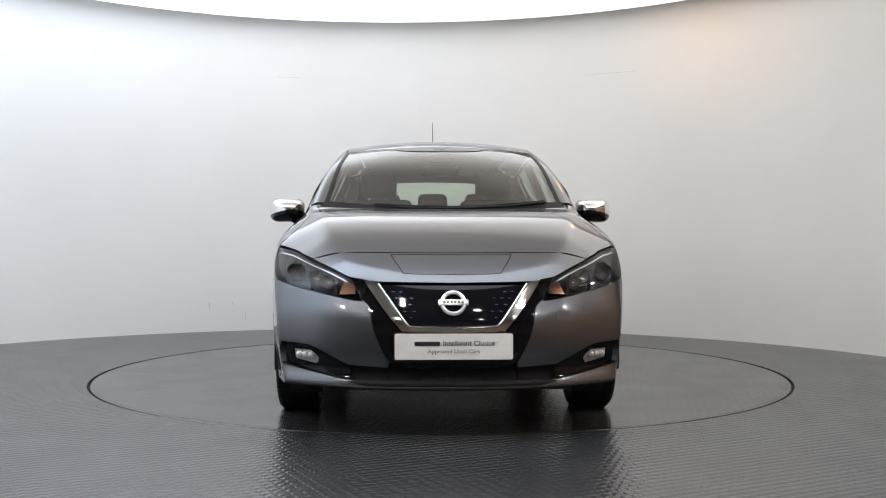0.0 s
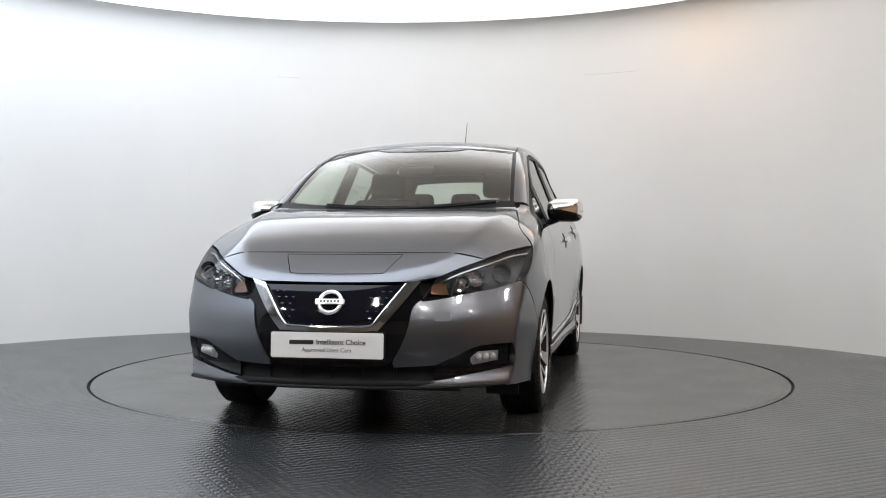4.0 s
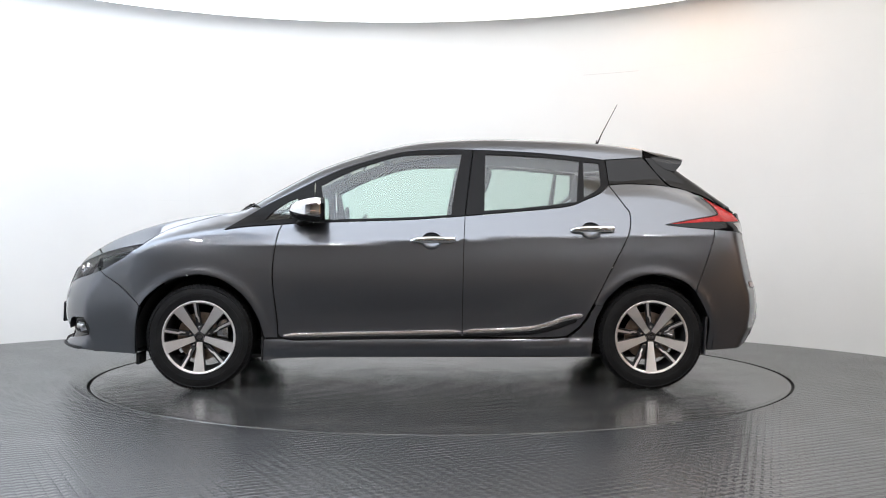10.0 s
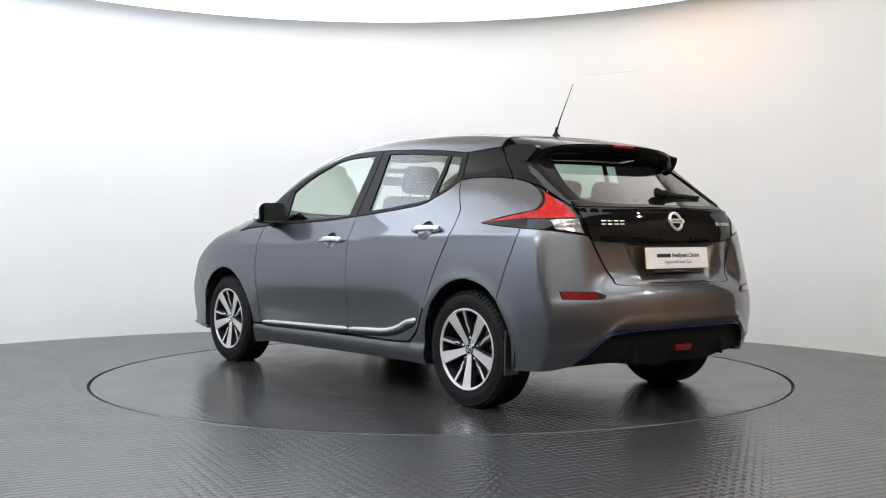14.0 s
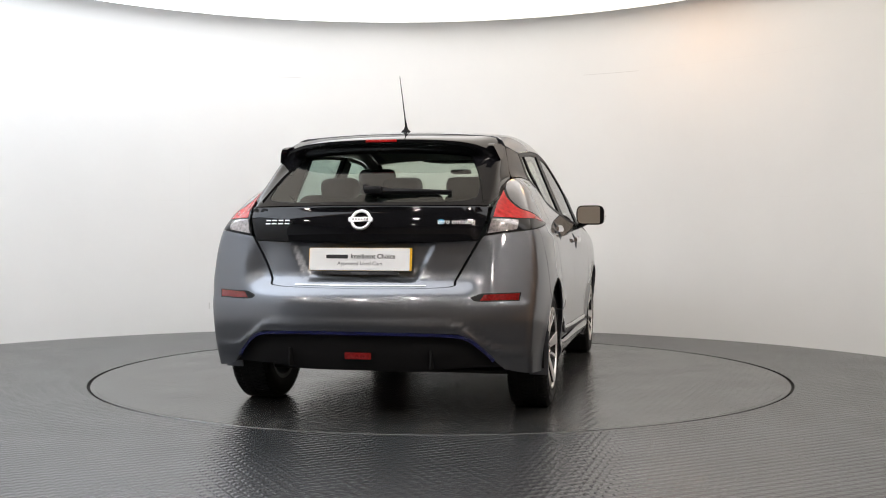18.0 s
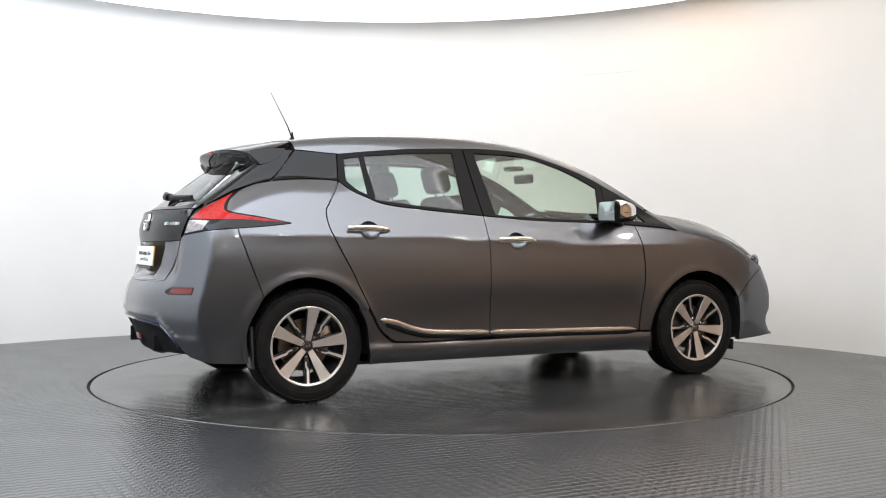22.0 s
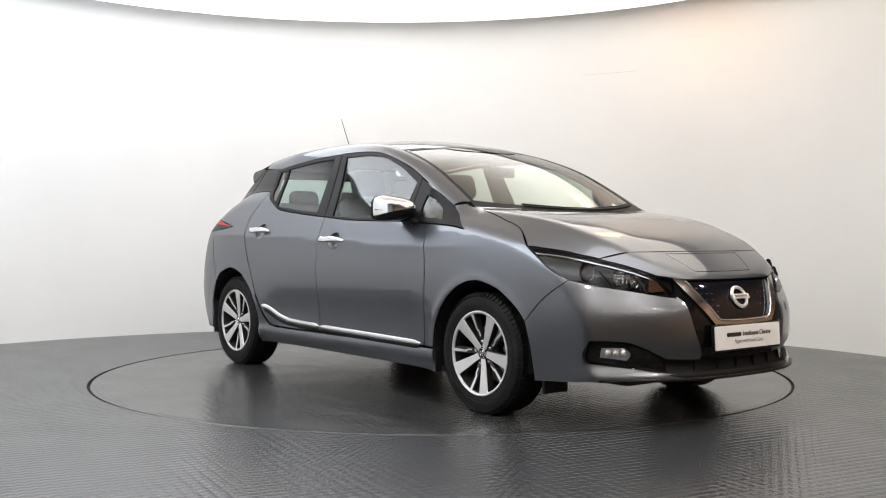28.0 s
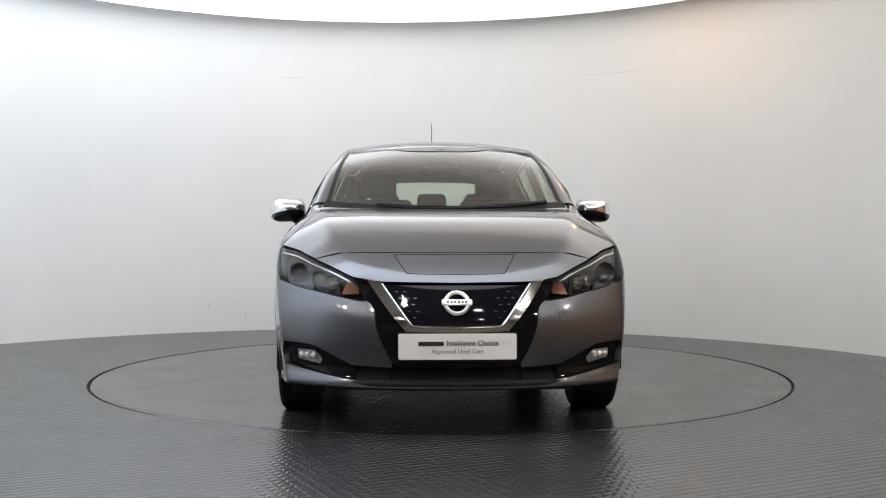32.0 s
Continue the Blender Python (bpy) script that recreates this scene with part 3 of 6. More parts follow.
    for x, y in ((-3.9, -4.6), (-2.6, -5.4), (-1.0, -5.0), (0.9, -5.5), (2.4, -4.9), (3.9, -5.8), (4.9, -4.0), (5.0, -1.8), (-1.9, -8.2), (1.6, -8.4), (3.4, -7.4)):
        m = pose(x, y, 3.44, 0, 0, 0)
        if first is None:
            first = new("spot_lamp")
            first.matrix_basis = m
            tagged(first, "white round spot lamp under the hall ceiling", "ceiling lamp", "hall spot lamps")
            part("lamp_body", lathe([(0.115, 0.06), (0.12, -0.03), (0.105, -0.035), (0.10, -0.012), (0, -0.012)], 32, axis="Z"), WALL, first)
            part("glow_disc", lathe([(0, -0.02), (0.098, -0.02), (0.098, -0.014), (0, -0.014)], 32, axis="Z"), TUBE, first, "glowing white disc")
        else:
            copy_thing(first, m)
    bm = box(17, 18, 0.1, (0, -4, 3.55))
    tagged(part("ceiling", bm, CEILING, smooth=0), "plain ceiling of the studio hall", "ceiling", kind="structure")
    # the west wall is unseen; its pale blue gives the car cool reflections
    for name, sx, sy, x, y, mat, words in (("wall_south", 14, 0.2, 0, -10.6, BACK_WALL, "grey-brown plain wall behind the camera"), ("wall_west", 0.2, 16, -6.1, -3, COOL_WALL, "unseen hall wall, tinted pale blue to stand in for cool light"),
                                           ("wall_east", 0.2, 16, 6.1, -3, DARK_WALL, "brown plain wall of the studio hall"), ("wall_north", 14, 0.2, 0, 4.9, DARK_WALL, "brown plain wall behind the curved wall")):
        bm = box(sx, sy, 3.5, (x, y, 1.75))
        tagged(part(name, bm, mat, smooth=0), words, "wall", kind="structure")


def turntable():
    table = new("turntable")
    tagged(table, "round dark grey turntable plate flush with the floor", "turntable")
    part("plate", lathe([(0, 0.0), (1.0, 0.0), (2.225, 0.0), (2.225, -0.016), (0, -0.016)], 180, axis="Z"), PLATE, table, smooth=20)
    part("edge_ring", lathe([(2.2255, -0.0005), (2.247, -0.0005), (2.252, -0.004), (2.252, -0.016), (2.2255, -0.016), (2.2255, -0.0005)], 180, axis="Z"), PLATE, table, "dark edge ring", smooth=20)
    return table


studio()
TABLE = turntable()

# ---- the car ----
CAR = new("car")
CAR.empty_display_size = 0.2
tagged(CAR, "dark grey metallic five-door electric hatchback on the turntable", "car")


def carpart(ob):
    """A part whose mesh is in the car's own space."""
    ob.location = -AXIS
    return ob


BODY = CAR


def pieces(obs):
    for o in obs:
        carpart(o)
    return obs


SIDES = (CAR, CAR)

# outlines, (x, z) seen from the side
DOOR_FRONT = [(0.880, 0.330), (0.885, 0.42), (0.908, 0.645), (0.902, 0.796), (0.880, 0.923), (0.858, 0.984)]
BELT_FRONT = [(0.858, 0.984), (0.765, 0.991), (0.60, 0.998), (0.115, 1.012), (-0.235, 1.036)]
GAP_MIDDLE = [(-0.235, 1.036), (-0.224, 0.80), (-0.216, 0.318)]
BELT_REAR = [(-0.235, 1.036), (-0.55, 1.062), (-0.849, 1.094), (-0.97, 1.136), (-1.06, 1.177), (-1.118, 1.226)]
DOOR_REAR = [(-1.118, 1.226), (-1.20, 1.10), (-1.228, 1.05), (-1.214, 0.936), (-1.112, 0.733), (-1.001, 0.517), (-0.93, 0.392), (-0.86, 0.330)]
SILL_REAR = [(-0.86, 0.330), (-0.80, 0.313), (-0.5, 0.308), (-0.216, 0.318)]
SILL_FRONT = [(-0.216, 0.318), (0.4, 0.309), (0.82, 0.309), (0.880, 0.330)]
WINDOW_TOP = [(-1.10, 1.386), (-0.862, 1.413), (-0.514, 1.439), (-0.164, 1.450), (0.117, 1.435), (0.335, 1.382), (0.556, 1.306), (0.777, 1.197), (0.998, 1.084), (1.20, 0.955)]
ARCH_FRONT = [(1.70, 0.50), (1.645, 0.565), (1.528, 0.646), (1.377, 0.687), (1.227, 0.662), (1.09, 0.568), (1.003, 0.44), (0.962, 0.31)]
ARCH_REAR = [(-1.055, 0.50), (-1.087, 0.551), (-1.202, 0.645), (-1.361, 0.689), (-1.521, 0.652), (-1.61, 0.585)]


HANDLE_FRONT, HANDLE_REAR = (0.089, 0.884, -0.172, 0.890), (-0.866, 0.945, -1.125, 0.951)


def cup_loop(h):
    mx, mz = (h[0] + h[2]) / 2 + 0.008, (h[1] + h[3]) / 2 - 0.001
    return [(mx + 0.062 * math.cos(2 * math.pi * k / 24), mz + 0.052 * math.sin(2 * math.pi * k / 24)) for k in range(24)]


def door(name, loop, label, handle):
    obs = []
    for k in (0, 1):
        o = skin(name, loop, from_side, shell, PAINT, CAR, label, mirrored=bool(k), gap=0.0025, h=0.024, holes=[cup_loop(handle)])
        obs.append(carpart(o))
    return obs


FRONT_DOORS = door("front_door", outline(DOOR_FRONT, BELT_FRONT, GAP_MIDDLE, SILL_FRONT), "grey metallic front door", HANDLE_FRONT)
REAR_DOORS = door("rear_door", outline(BELT_REAR, DOOR_REAR, SILL_REAR, GAP_MIDDLE[::-1]), "grey metallic rear door", HANDLE_REAR)
pieces(both("sill", outline([(0.962, 0.300), (0.82, 0.300), (0.4, 0.300), (-0.5, 0.299), (-0.81, 0.304), (-0.875, 0.325), (-0.945, 0.392), (-1.010, 0.50)],
                            [(-1.010, 0.50), (-1.055, 0.50)], [(-1.055, 0.50), (-1.010, 0.40), (-0.985, 0.19)],
                            [(-0.985, 0.19), (-0.727, 0.197), (0.114, 0.192), (0.781, 0.187), (0.972, 0.17)], [(0.972, 0.17), (0.962, 0.300)]),
            from_side, shell, PAINT, SIDES, rim=0.05))


def top_nose(x, y):
    p = meet(shell, np.array([[x, y, 1.9]]), np.array([[0, 0, -1.0]]))[0]
    return math.atan2(p[1], p[0] - 1.0), p[2]


ns, nn_, ts, tt = nose_side, nose, tail_side, tail


def at(x, y, z):
    return math.atan2(y, x - 1.0), z


LAMP_REAR = [at(1.662, 0.814, 0.862), at(1.725, 0.826, 0.825), at(1.79, 0.832, 0.782), at(1.86, 0.826, 0.742), at(1.925, 0.803, 0.708)]
LAMP_LOW = [at(1.925, 0.803, 0.708), at(2.055, 0.708, 0.676), at(2.15, 0.600, 0.654), at(2.215, 0.500, 0.634), nn_(0.413, 0.622)]
LAMP_UP = [nn_(0.413, 0.640), at(2.205, 0.445, 0.692), at(2.18, 0.467, 0.724), at(2.095, 0.558, 0.765), at(1.965, 0.640, 0.803), at(1.81, 0.725, 0.841), at(1.662, 0.814, 0.862)]


def over(way, q):
    p = meet(shell, *way(np.array([q], float)))[0]
    return p[0], p[1]


LAMP_EDGE = [over(round_nose, q) for q in (at(1.965, 0.640, 0.806), at(1.885, 0.686, 0.826), at(1.81, 0.725, 0.844), at(1.664, 0.814, 0.866))]
HOOD_CUT = [LAMP_EDGE[-1], (1.55, 0.765), (1.40, 0.738), (1.26, 0.712), (1.10, 0.690)]
SEAM_FRONT = [LAMP_REAR[-1], ns(1.82, 0.62), ns(1.70, 0.50)]
pieces(both("front_fender", outline([top_nose(1.06, 0.694)] + [top_nose(x, y) for x, y in HOOD_CUT[:0:-1]] + [LAMP_REAR[0]], LAMP_REAR, SEAM_FRONT, [ns(*q) for q in ARCH_FRONT],
                                    [ns(0.962, 0.31), ns(0.884, 0.31)], [ns(x + 0.003, z) for x, z in DOOR_FRONT],
                                    [ns(0.858, 0.984), ns(1.08, 0.969), ns(1.205, 0.951)], [ns(1.205, 0.951), ns(1.0, 1.082)], [ns(1.0, 1.082), top_nose(1.06, 0.694)]),
            round_nose, shell, PAINT, SIDES, gap=0.0025, h=0.022))
hood_half = outline([(2.06, 0), (2.058, 0.3), (2.048, 0.508)], [(2.048, 0.508), LAMP_EDGE[0]], LAMP_EDGE, HOOD_CUT, [(1.10, 0.690), (1.20, 0.45), (1.25, 0.2), (1.262, 0)])
pieces([skin("hood", across(hood_half), from_top, shell, PAINT, CAR, gap=0.0025, h=0.026)])
# nose panel with the charge port lid
lid = [nn_(0.0, 0.829), nn_(0.284, 0.829)], [nn_(0.284, 0.829), nn_(0.245, 0.775), nn_(0.228, 0.751), nn_(0.200, 0.742), nn_(0.0, 0.739)]
lid_half = outline(*lid)
lid_loop = around(lid_half)
pieces([skin("nose_panel", around(outline([nn_(0.0, 0.838), nn_(0.3, 0.837), nn_(0.505, 0.838)], [nn_(0.505, 0.838), at(1.965, 0.640, 0.806)],
                                          [at(1.965, 0.640, 0.806), at(2.095, 0.558, 0.768), at(2.18, 0.467, 0.727)], [at(2.18, 0.467, 0.727), nn_(0.40, 0.716), nn_(0.347, 0.708), nn_(0.0, 0.703)])),
             round_nose, shell, PAINT, CAR, gap=0.0015, h=0.02, holes=[lid_loop]),
        skin("charge_port_lid", lid_loop, round_nose, shell, PAINT, CAR, gap=0.0025, h=0.02)])
V_EDGE = [nn_(0.0, 0.322), nn_(0.156, 0.325), nn_(0.283, 0.348), nn_(0.346, 0.478), nn_(0.371, 0.593), nn_(0.405, 0.630)]
pieces(both("front_bumper", outline([q for q in LAMP_LOW[::-1]], SEAM_FRONT, [ns(1.70, 0.50), ns(1.722, 0.388), ns(1.735, 0.21)],
                                    [ns(1.735, 0.21), ns(1.95, 0.222), nn_(0.76, 0.232), nn_(0.437, 0.244), nn_(0.0, 0.240)], [nn_(0.0, 0.240), nn_(0.0, 0.266)],
                                    [nn_(0.0, 0.266), nn_(0.437, 0.270), nn_(0.613, 0.293), nn_(0.79, 0.322)], [nn_(0.79, 0.322), nn_(0.80, 0.37), nn_(0.79, 0.425)],
                                    [nn_(0.79, 0.425), nn_(0.70, 0.422), nn_(0.626, 0.408), nn_(0.469, 0.334)], [nn_(0.469, 0.334), nn_(0.29, 0.326)], V_EDGE[2:]),
            round_nose, shell, PAINT, SIDES, "grey metallic front bumper", gap=0.002, h=0.02, rim=0.03))
pieces([skin("bumper_insert", around(outline([nn_(0.0, 0.725), nn_(0.42, 0.725)], [nn_(0.42, 0.725), nn_(0.66, 0.66), nn_(0.82, 0.60)], [nn_(0.82, 0.60), nn_(0.82, 0.26)], [nn_(0.82, 0.26), nn_(0.0, 0.25)])),
             round_nose, shell, INSERT, CAR, "black plastic bumper insert", lift=-0.04, h=0.03, rim=0)])
pieces([skin("lower_surround", around(outline([nn_(0.0, 0.500), nn_(0.21, 0.504)], [nn_(0.21, 0.504), nn_(0.39, 0.70)], [nn_(0.39, 0.70), nn_(0.413, 0.645), nn_(0.52, 0.633)], [nn_(0.52, 0.633), nn_(0.415, 0.610)], [nn_(0.415, 0.610)] + V_EDGE[::-1][1:])),
             round_nose, shell, BLACK, CAR, "gloss black lower surround", lift=-0.008, h=0.02, rim=0.02)])
pieces([skin("grille", around(outline([nn_(0.0, 0.698), nn_(0.338, 0.698)], [nn_(0.338, 0.698), nn_(0.215, 0.530), nn_(0.19, 0.516), nn_(0.0, 0.510)])),
             round_nose, shell, GRILLE, CAR, "black closed grille with a fine blue pattern", lift=-0.010, h=0.02, rim=0)])
pieces([skin("grille_surround", around(outline([nn_(0.0, 0.506), nn_(0.185, 0.512), nn_(0.212, 0.527)], [nn_(0.212, 0.527), nn_(0.336, 0.700)], [nn_(0.336, 0.700), nn_(0.40, 0.715)],
                                               [nn_(0.40, 0.715), nn_(0.242, 0.510), nn_(0.205, 0.493), nn_(0.0, 0.487)])),
             round_nose, shell, DARK_CHROME, CAR, "silver V-shaped grille surround", lift=0.006, h=0.012, rim=0.02)])

edge_half = [nn_(0.0, 0.5085), nn_(0.10, 0.510), nn_(0.185, 0.514), nn_(0.210, 0.528), nn_(0.25, 0.582), nn_(0.29, 0.637), nn_(0.334, 0.698)]
edge_pts = [Vector(meet(shell, *round_nose(np.array([q], float)))[0]) + Vector((0.005, 0, 0)) for q in curve(edge_half, 4)]
bm = sweep([Vector((v.x, -v.y, v.z)) for v in edge_pts[:0:-1]] + edge_pts, 0.0055, 8)
carpart(part("grille_edge", bm, CHROME, CAR, "thin bright chrome edge of the grille"))

# ---- rear ----


def top_tail(x, y):
    p = meet(shell, np.array([[x, y, 1.9]]), np.array([[0, 0, -1.0]]))[0]
    return math.atan2(p[1], -1.0 - p[0]), p[2]


SHOULDER = [ts(-1.118, 1.226), ts(-1.16, 1.232), ts(-1.25, 1.236), ts(-1.39, 1.232), ts(-1.50, 1.220), ts(-1.60, 1.200), tt(0.66, 1.162)]
LAMP_TOP = [tt(0.66, 1.162), tt(0.690, 1.110), tt(0.74, 1.065), ts(-1.76, 1.045), ts(-1.60, 1.016), ts(-1.437, 0.984)]
LAMP_BOTTOM = [ts(-1.437, 0.984), ts(-1.58, 0.968), ts(-1.72, 0.957), tt(0.765, 0.940), tt(0.603, 0.917)]
LAMP_INNER = [tt(0.603, 0.917), tt(0.635, 1.06), tt(0.66, 1.162)]
SEAM_REAR = [ts(-1.735, 0.955), ts(-1.69, 0.80), ts(-1.61, 0.585)]
pieces(both("rear_quarter", outline(SHOULDER, LAMP_TOP, LAMP_BOTTOM[:3], SEAM_REAR, [ts(*q) for q in ARCH_REAR[::-1]], [ts(-1.055, 0.50), ts(-1.010, 0.50)],
                                    [ts(-1.003, 0.517)] + [ts(x - 0.003, z) for x, z in DOOR_REAR[::-1][3:]]),
            round_tail, shell, PAINT, SIDES, gap=0.0025, h=0.022))
pieces(both("tail_lamp", outline(LAMP_TOP, LAMP_BOTTOM, LAMP_INNER), round_tail, shell, BLACK, SIDES, "red and clear boomerang tail lamp", gap=0.002, h=0.018))
GATE_EDGE = [tt(0.59, 0.905), tt(0.545, 0.828), tt(0.478, 0.705), tt(0.425, 0.667), tt(0.0, 0.658)]
pieces([skin("rear_bumper", around(outline([tt(0.0, 0.449), tt(0.42, 0.444), tt(0.528, 0.428), tt(0.637, 0.328), tt(0.70, 0.265)], [tt(0.70, 0.265), tt(0.78, 0.245), ts(-1.80, 0.235), ts(-1.682, 0.232)],
                                           [ts(-1.682, 0.232), ts(-1.692, 0.41), ts(-1.61, 0.585)], SEAM_REAR[::-1], [ts(-1.735, 0.955)] + LAMP_BOTTOM[3:], GATE_EDGE)),
             round_tail, shell, PAINT, CAR, "grey metallic rear bumper", gap=0.002, h=0.022, rim=0.03)])
pieces([skin("tailgate", around(outline([tt(0.0, 0.655), tt(0.42, 0.664), tt(0.471, 0.705), tt(0.538, 0.828), tt(0.575, 0.893)], [tt(0.575, 0.893), tt(0.40, 0.885), tt(0.0, 0.880)])),
             round_tail, shell, PAINT, CAR, "grey metallic tailgate", gap=0.003, h=0.014),
        skin("tailgate_panel", around(outline([tt(0.0, 0.880), tt(0.40, 0.885), tt(0.575, 0.893)], [tt(0.575, 0.893), tt(0.618, 1.062)], [tt(0.618, 1.062), tt(0.0, 1.066)])),
             round_tail, shell, BLACK, CAR, "gloss black upper tailgate panel", gap=0.002, h=0.02),
        skin("diffuser", around(outline([tt(0.0, 0.447), tt(0.42, 0.442), tt(0.528, 0.426), tt(0.637, 0.326), tt(0.70, 0.262)], [tt(0.70, 0.262), tt(0.45, 0.255), tt(0.30, 0.235), tt(0.0, 0.235)])),
             round_tail, shell, INSERT, CAR, "black plastic rear diffuser", lift=-0.03, h=0.03, rim=0.0)])


def from_rear(q):
    o = np.stack([np.full(len(q), -2.7), q[:, 0], q[:, 1]], -1)
    return o, np.tile([1.0, 0.0, 0.0], (len(q), 1))


gate_glass = around(outline([(0.0, 1.085), (0.40, 1.085), (0.535, 1.10)], [(0.535, 1.10), (0.548, 1.13), (0.530, 1.25), (0.492, 1.385)], [(0.492, 1.385), (0.0, 1.40)]))
pieces([skin("tailgate_frame", around(outline([(0.0, 1.068), (0.614, 1.064)], [(0.614, 1.064), (0.603, 1.16), (0.582, 1.28), (0.535, 1.405)], [(0.535, 1.405), (0.0, 1.412)])),
             from_rear, cabin, BLACK, CAR, "gloss black tailgate window frame", gap=0.002, h=0.022, holes=[gate_glass]),
        skin("rear_window", gate_glass, from_rear, cabin, GLASS_DARK, CAR, "dark tinted rear window glass", lift=-0.003, h=0.04, rim=0)])


# roof, pillars and glass
def from_corner(q):
    s = math.sqrt(0.5)
    d = np.array([0.0, -s, -s])
    o = np.stack([q[:, 0], -q[:, 1] * s, q[:, 1] * s], -1) - d * 1.75
    return o, np.tile(d, (len(q), 1))


def cs(x, z, fn=cabin):
    p = meet(fn, np.array([[x, 1.25, z]]), np.array([[0, -1.0, 0]]))[0]
    return x, (p[2] - p[1]) * math.sqrt(0.5)


def ct(x, y, fn=cabin):
    p = meet(fn, np.array([[x, y, 1.9]]), np.array([[0, 0, -1.0]]))[0]
    return x, (p[2] - p[1]) * math.sqrt(0.5)


SCREEN_SIDE = [(1.055, 0.664), (0.9, 0.648), (0.7, 0.628), (0.5, 0.608), (0.30, 0.584)]
ROOF_SIDE = [(0.30, 0.584), (0.0, 0.572), (-0.5, 0.560), (-1.0, 0.545), (-1.36, 0.528)]
pieces(both("roof_rail", outline([ct(*q) for q in SCREEN_SIDE], [ct(*q) for q in ROOF_SIDE], [ct(-1.36, 0.528), cs(-1.345, 1.406)],
                                 [cs(-1.345, 1.406), cs(-1.20, 1.395), cs(-1.10, 1.388)], [cs(*q) for q in WINDOW_TOP[:9]], [cs(1.0, 1.084), ct(1.055, 0.664)]),
            from_corner, cabin, PAINT, SIDES, gap=0.0015, h=0.02))
pieces([skin("roof", outline(*[[(0.33, 0), (0.325, 0.3), (0.30, 0.584)], ROOF_SIDE, [(-1.36, 0.528), (-1.40, 0.0), (-1.36, -0.528)], [(a, -b) for a, b in ROOF_SIDE[::-1]], [(0.30, -0.584), (0.325, -0.3), (0.33, 0)]]),
             from_top, cabin, PAINT, CAR, "grey metallic roof", gap=0.002, h=0.035),
        skin("windscreen", outline(*[[(0.335, 0), (0.33, 0.3), (0.305, 0.578)], [(a, b - 0.012) for a, b in SCREEN_SIDE[::-1]], [(1.055, 0.660), (1.17, 0.45), (1.25, 0.2), (1.27, 0), (1.25, -0.2), (1.17, -0.45), (1.055, -0.660)],
                                      [(a, 0.012 - b) for a, b in SCREEN_SIDE], [(0.305, -0.578), (0.33, -0.3), (0.335, 0)]]), from_top, cabin, SCREEN, CAR, "lightly tinted windscreen", lift=-0.002, h=0.05, rim=0)])
pieces(both("c_pillar", outline([(-1.110, 1.384), (-1.20, 1.392), (-1.345, 1.402)], [(-1.345, 1.402), (-1.42, 1.31), (-1.492, 1.224)],
                                [(-1.492, 1.224), (-1.39, 1.235), (-1.25, 1.239), (-1.122, 1.232)], [(-1.122, 1.232), (-1.110, 1.384)]),
            from_side, shell, BLACK, SIDES, "gloss black rear pillar panel", h=0.02, gap=0.001))


def from_quarter(q):
    s = math.sqrt(0.5)
    d = np.array([s, -s, 0.0])
    o = np.stack([q[:, 0] * s, q[:, 0] * s, q[:, 1]], -1) - d * 1.75
    return o, np.tile(d, (len(q), 1))


def fq(x, y, z):
    return (x + y) * math.sqrt(0.5), z


pieces(both("tailgate_side", outline([fq(-1.352, 0.600, 1.402), fq(-1.425, 0.635, 1.31), fq(-1.497, 0.650, 1.226)], [fq(-1.497, 0.650, 1.226), fq(-1.60, 0.66, 1.203), fq(-1.72, 0.66, 1.170)],
                                     [fq(-1.72, 0.66, 1.170), fq(-1.84, 0.645, 1.10), fq(-1.90, 0.635, 1.066)], [fq(-1.90, 0.635, 1.066), fq(-1.93, 0.585, 1.066)],
                                     [fq(-1.93, 0.585, 1.066), fq(-1.77, 0.572, 1.22), fq(-1.63, 0.535, 1.37)], [fq(-1.63, 0.535, 1.37), fq(-1.50, 0.56, 1.41), fq(-1.352, 0.600, 1.402)]),
            from_quarter, shell, BLACK, SIDES, "gloss black tailgate edge", h=0.02, gap=0.002, lift=0.001))

# side windows and their black frames
PANE_QUARTER = outline([(0.97, 1.006), (0.88, 1.014), (0.775, 1.022)], [(0.775, 1.022), (0.765, 1.09), (0.775, 1.148)], [(0.775, 1.148), (0.84, 1.118), (0.92, 1.062), (0.97, 1.006)])
PANE_FRONT = outline([(0.60, 1.014), (0.115, 1.028), (-0.15, 1.043)], [(-0.15, 1.043), (-0.175, 1.20), (-0.222, 1.423)], [(-0.222, 1.423), (0.117, 1.412), (0.335, 1.358), (0.49, 1.297), (0.635, 1.222)], [(0.635, 1.222), (0.60, 1.014)])
PANE_REAR = outline([(-0.352, 1.068), (-0.60, 1.087), (-0.913, 1.122)], [(-0.913, 1.122), (-0.946, 1.380)], [(-0.946, 1.380), (-0.62, 1.408), (-0.365, 1.420)], [(-0.365, 1.420), (-0.352, 1.068)])
PANE_SMALL = outline([(-0.958, 1.150), (-1.02, 1.180), (-1.072, 1.228)], [(-1.072, 1.228), (-1.066, 1.365)], [(-1.066, 1.365), (-0.970, 1.376)], [(-0.970, 1.376), (-0.958, 1.150)])
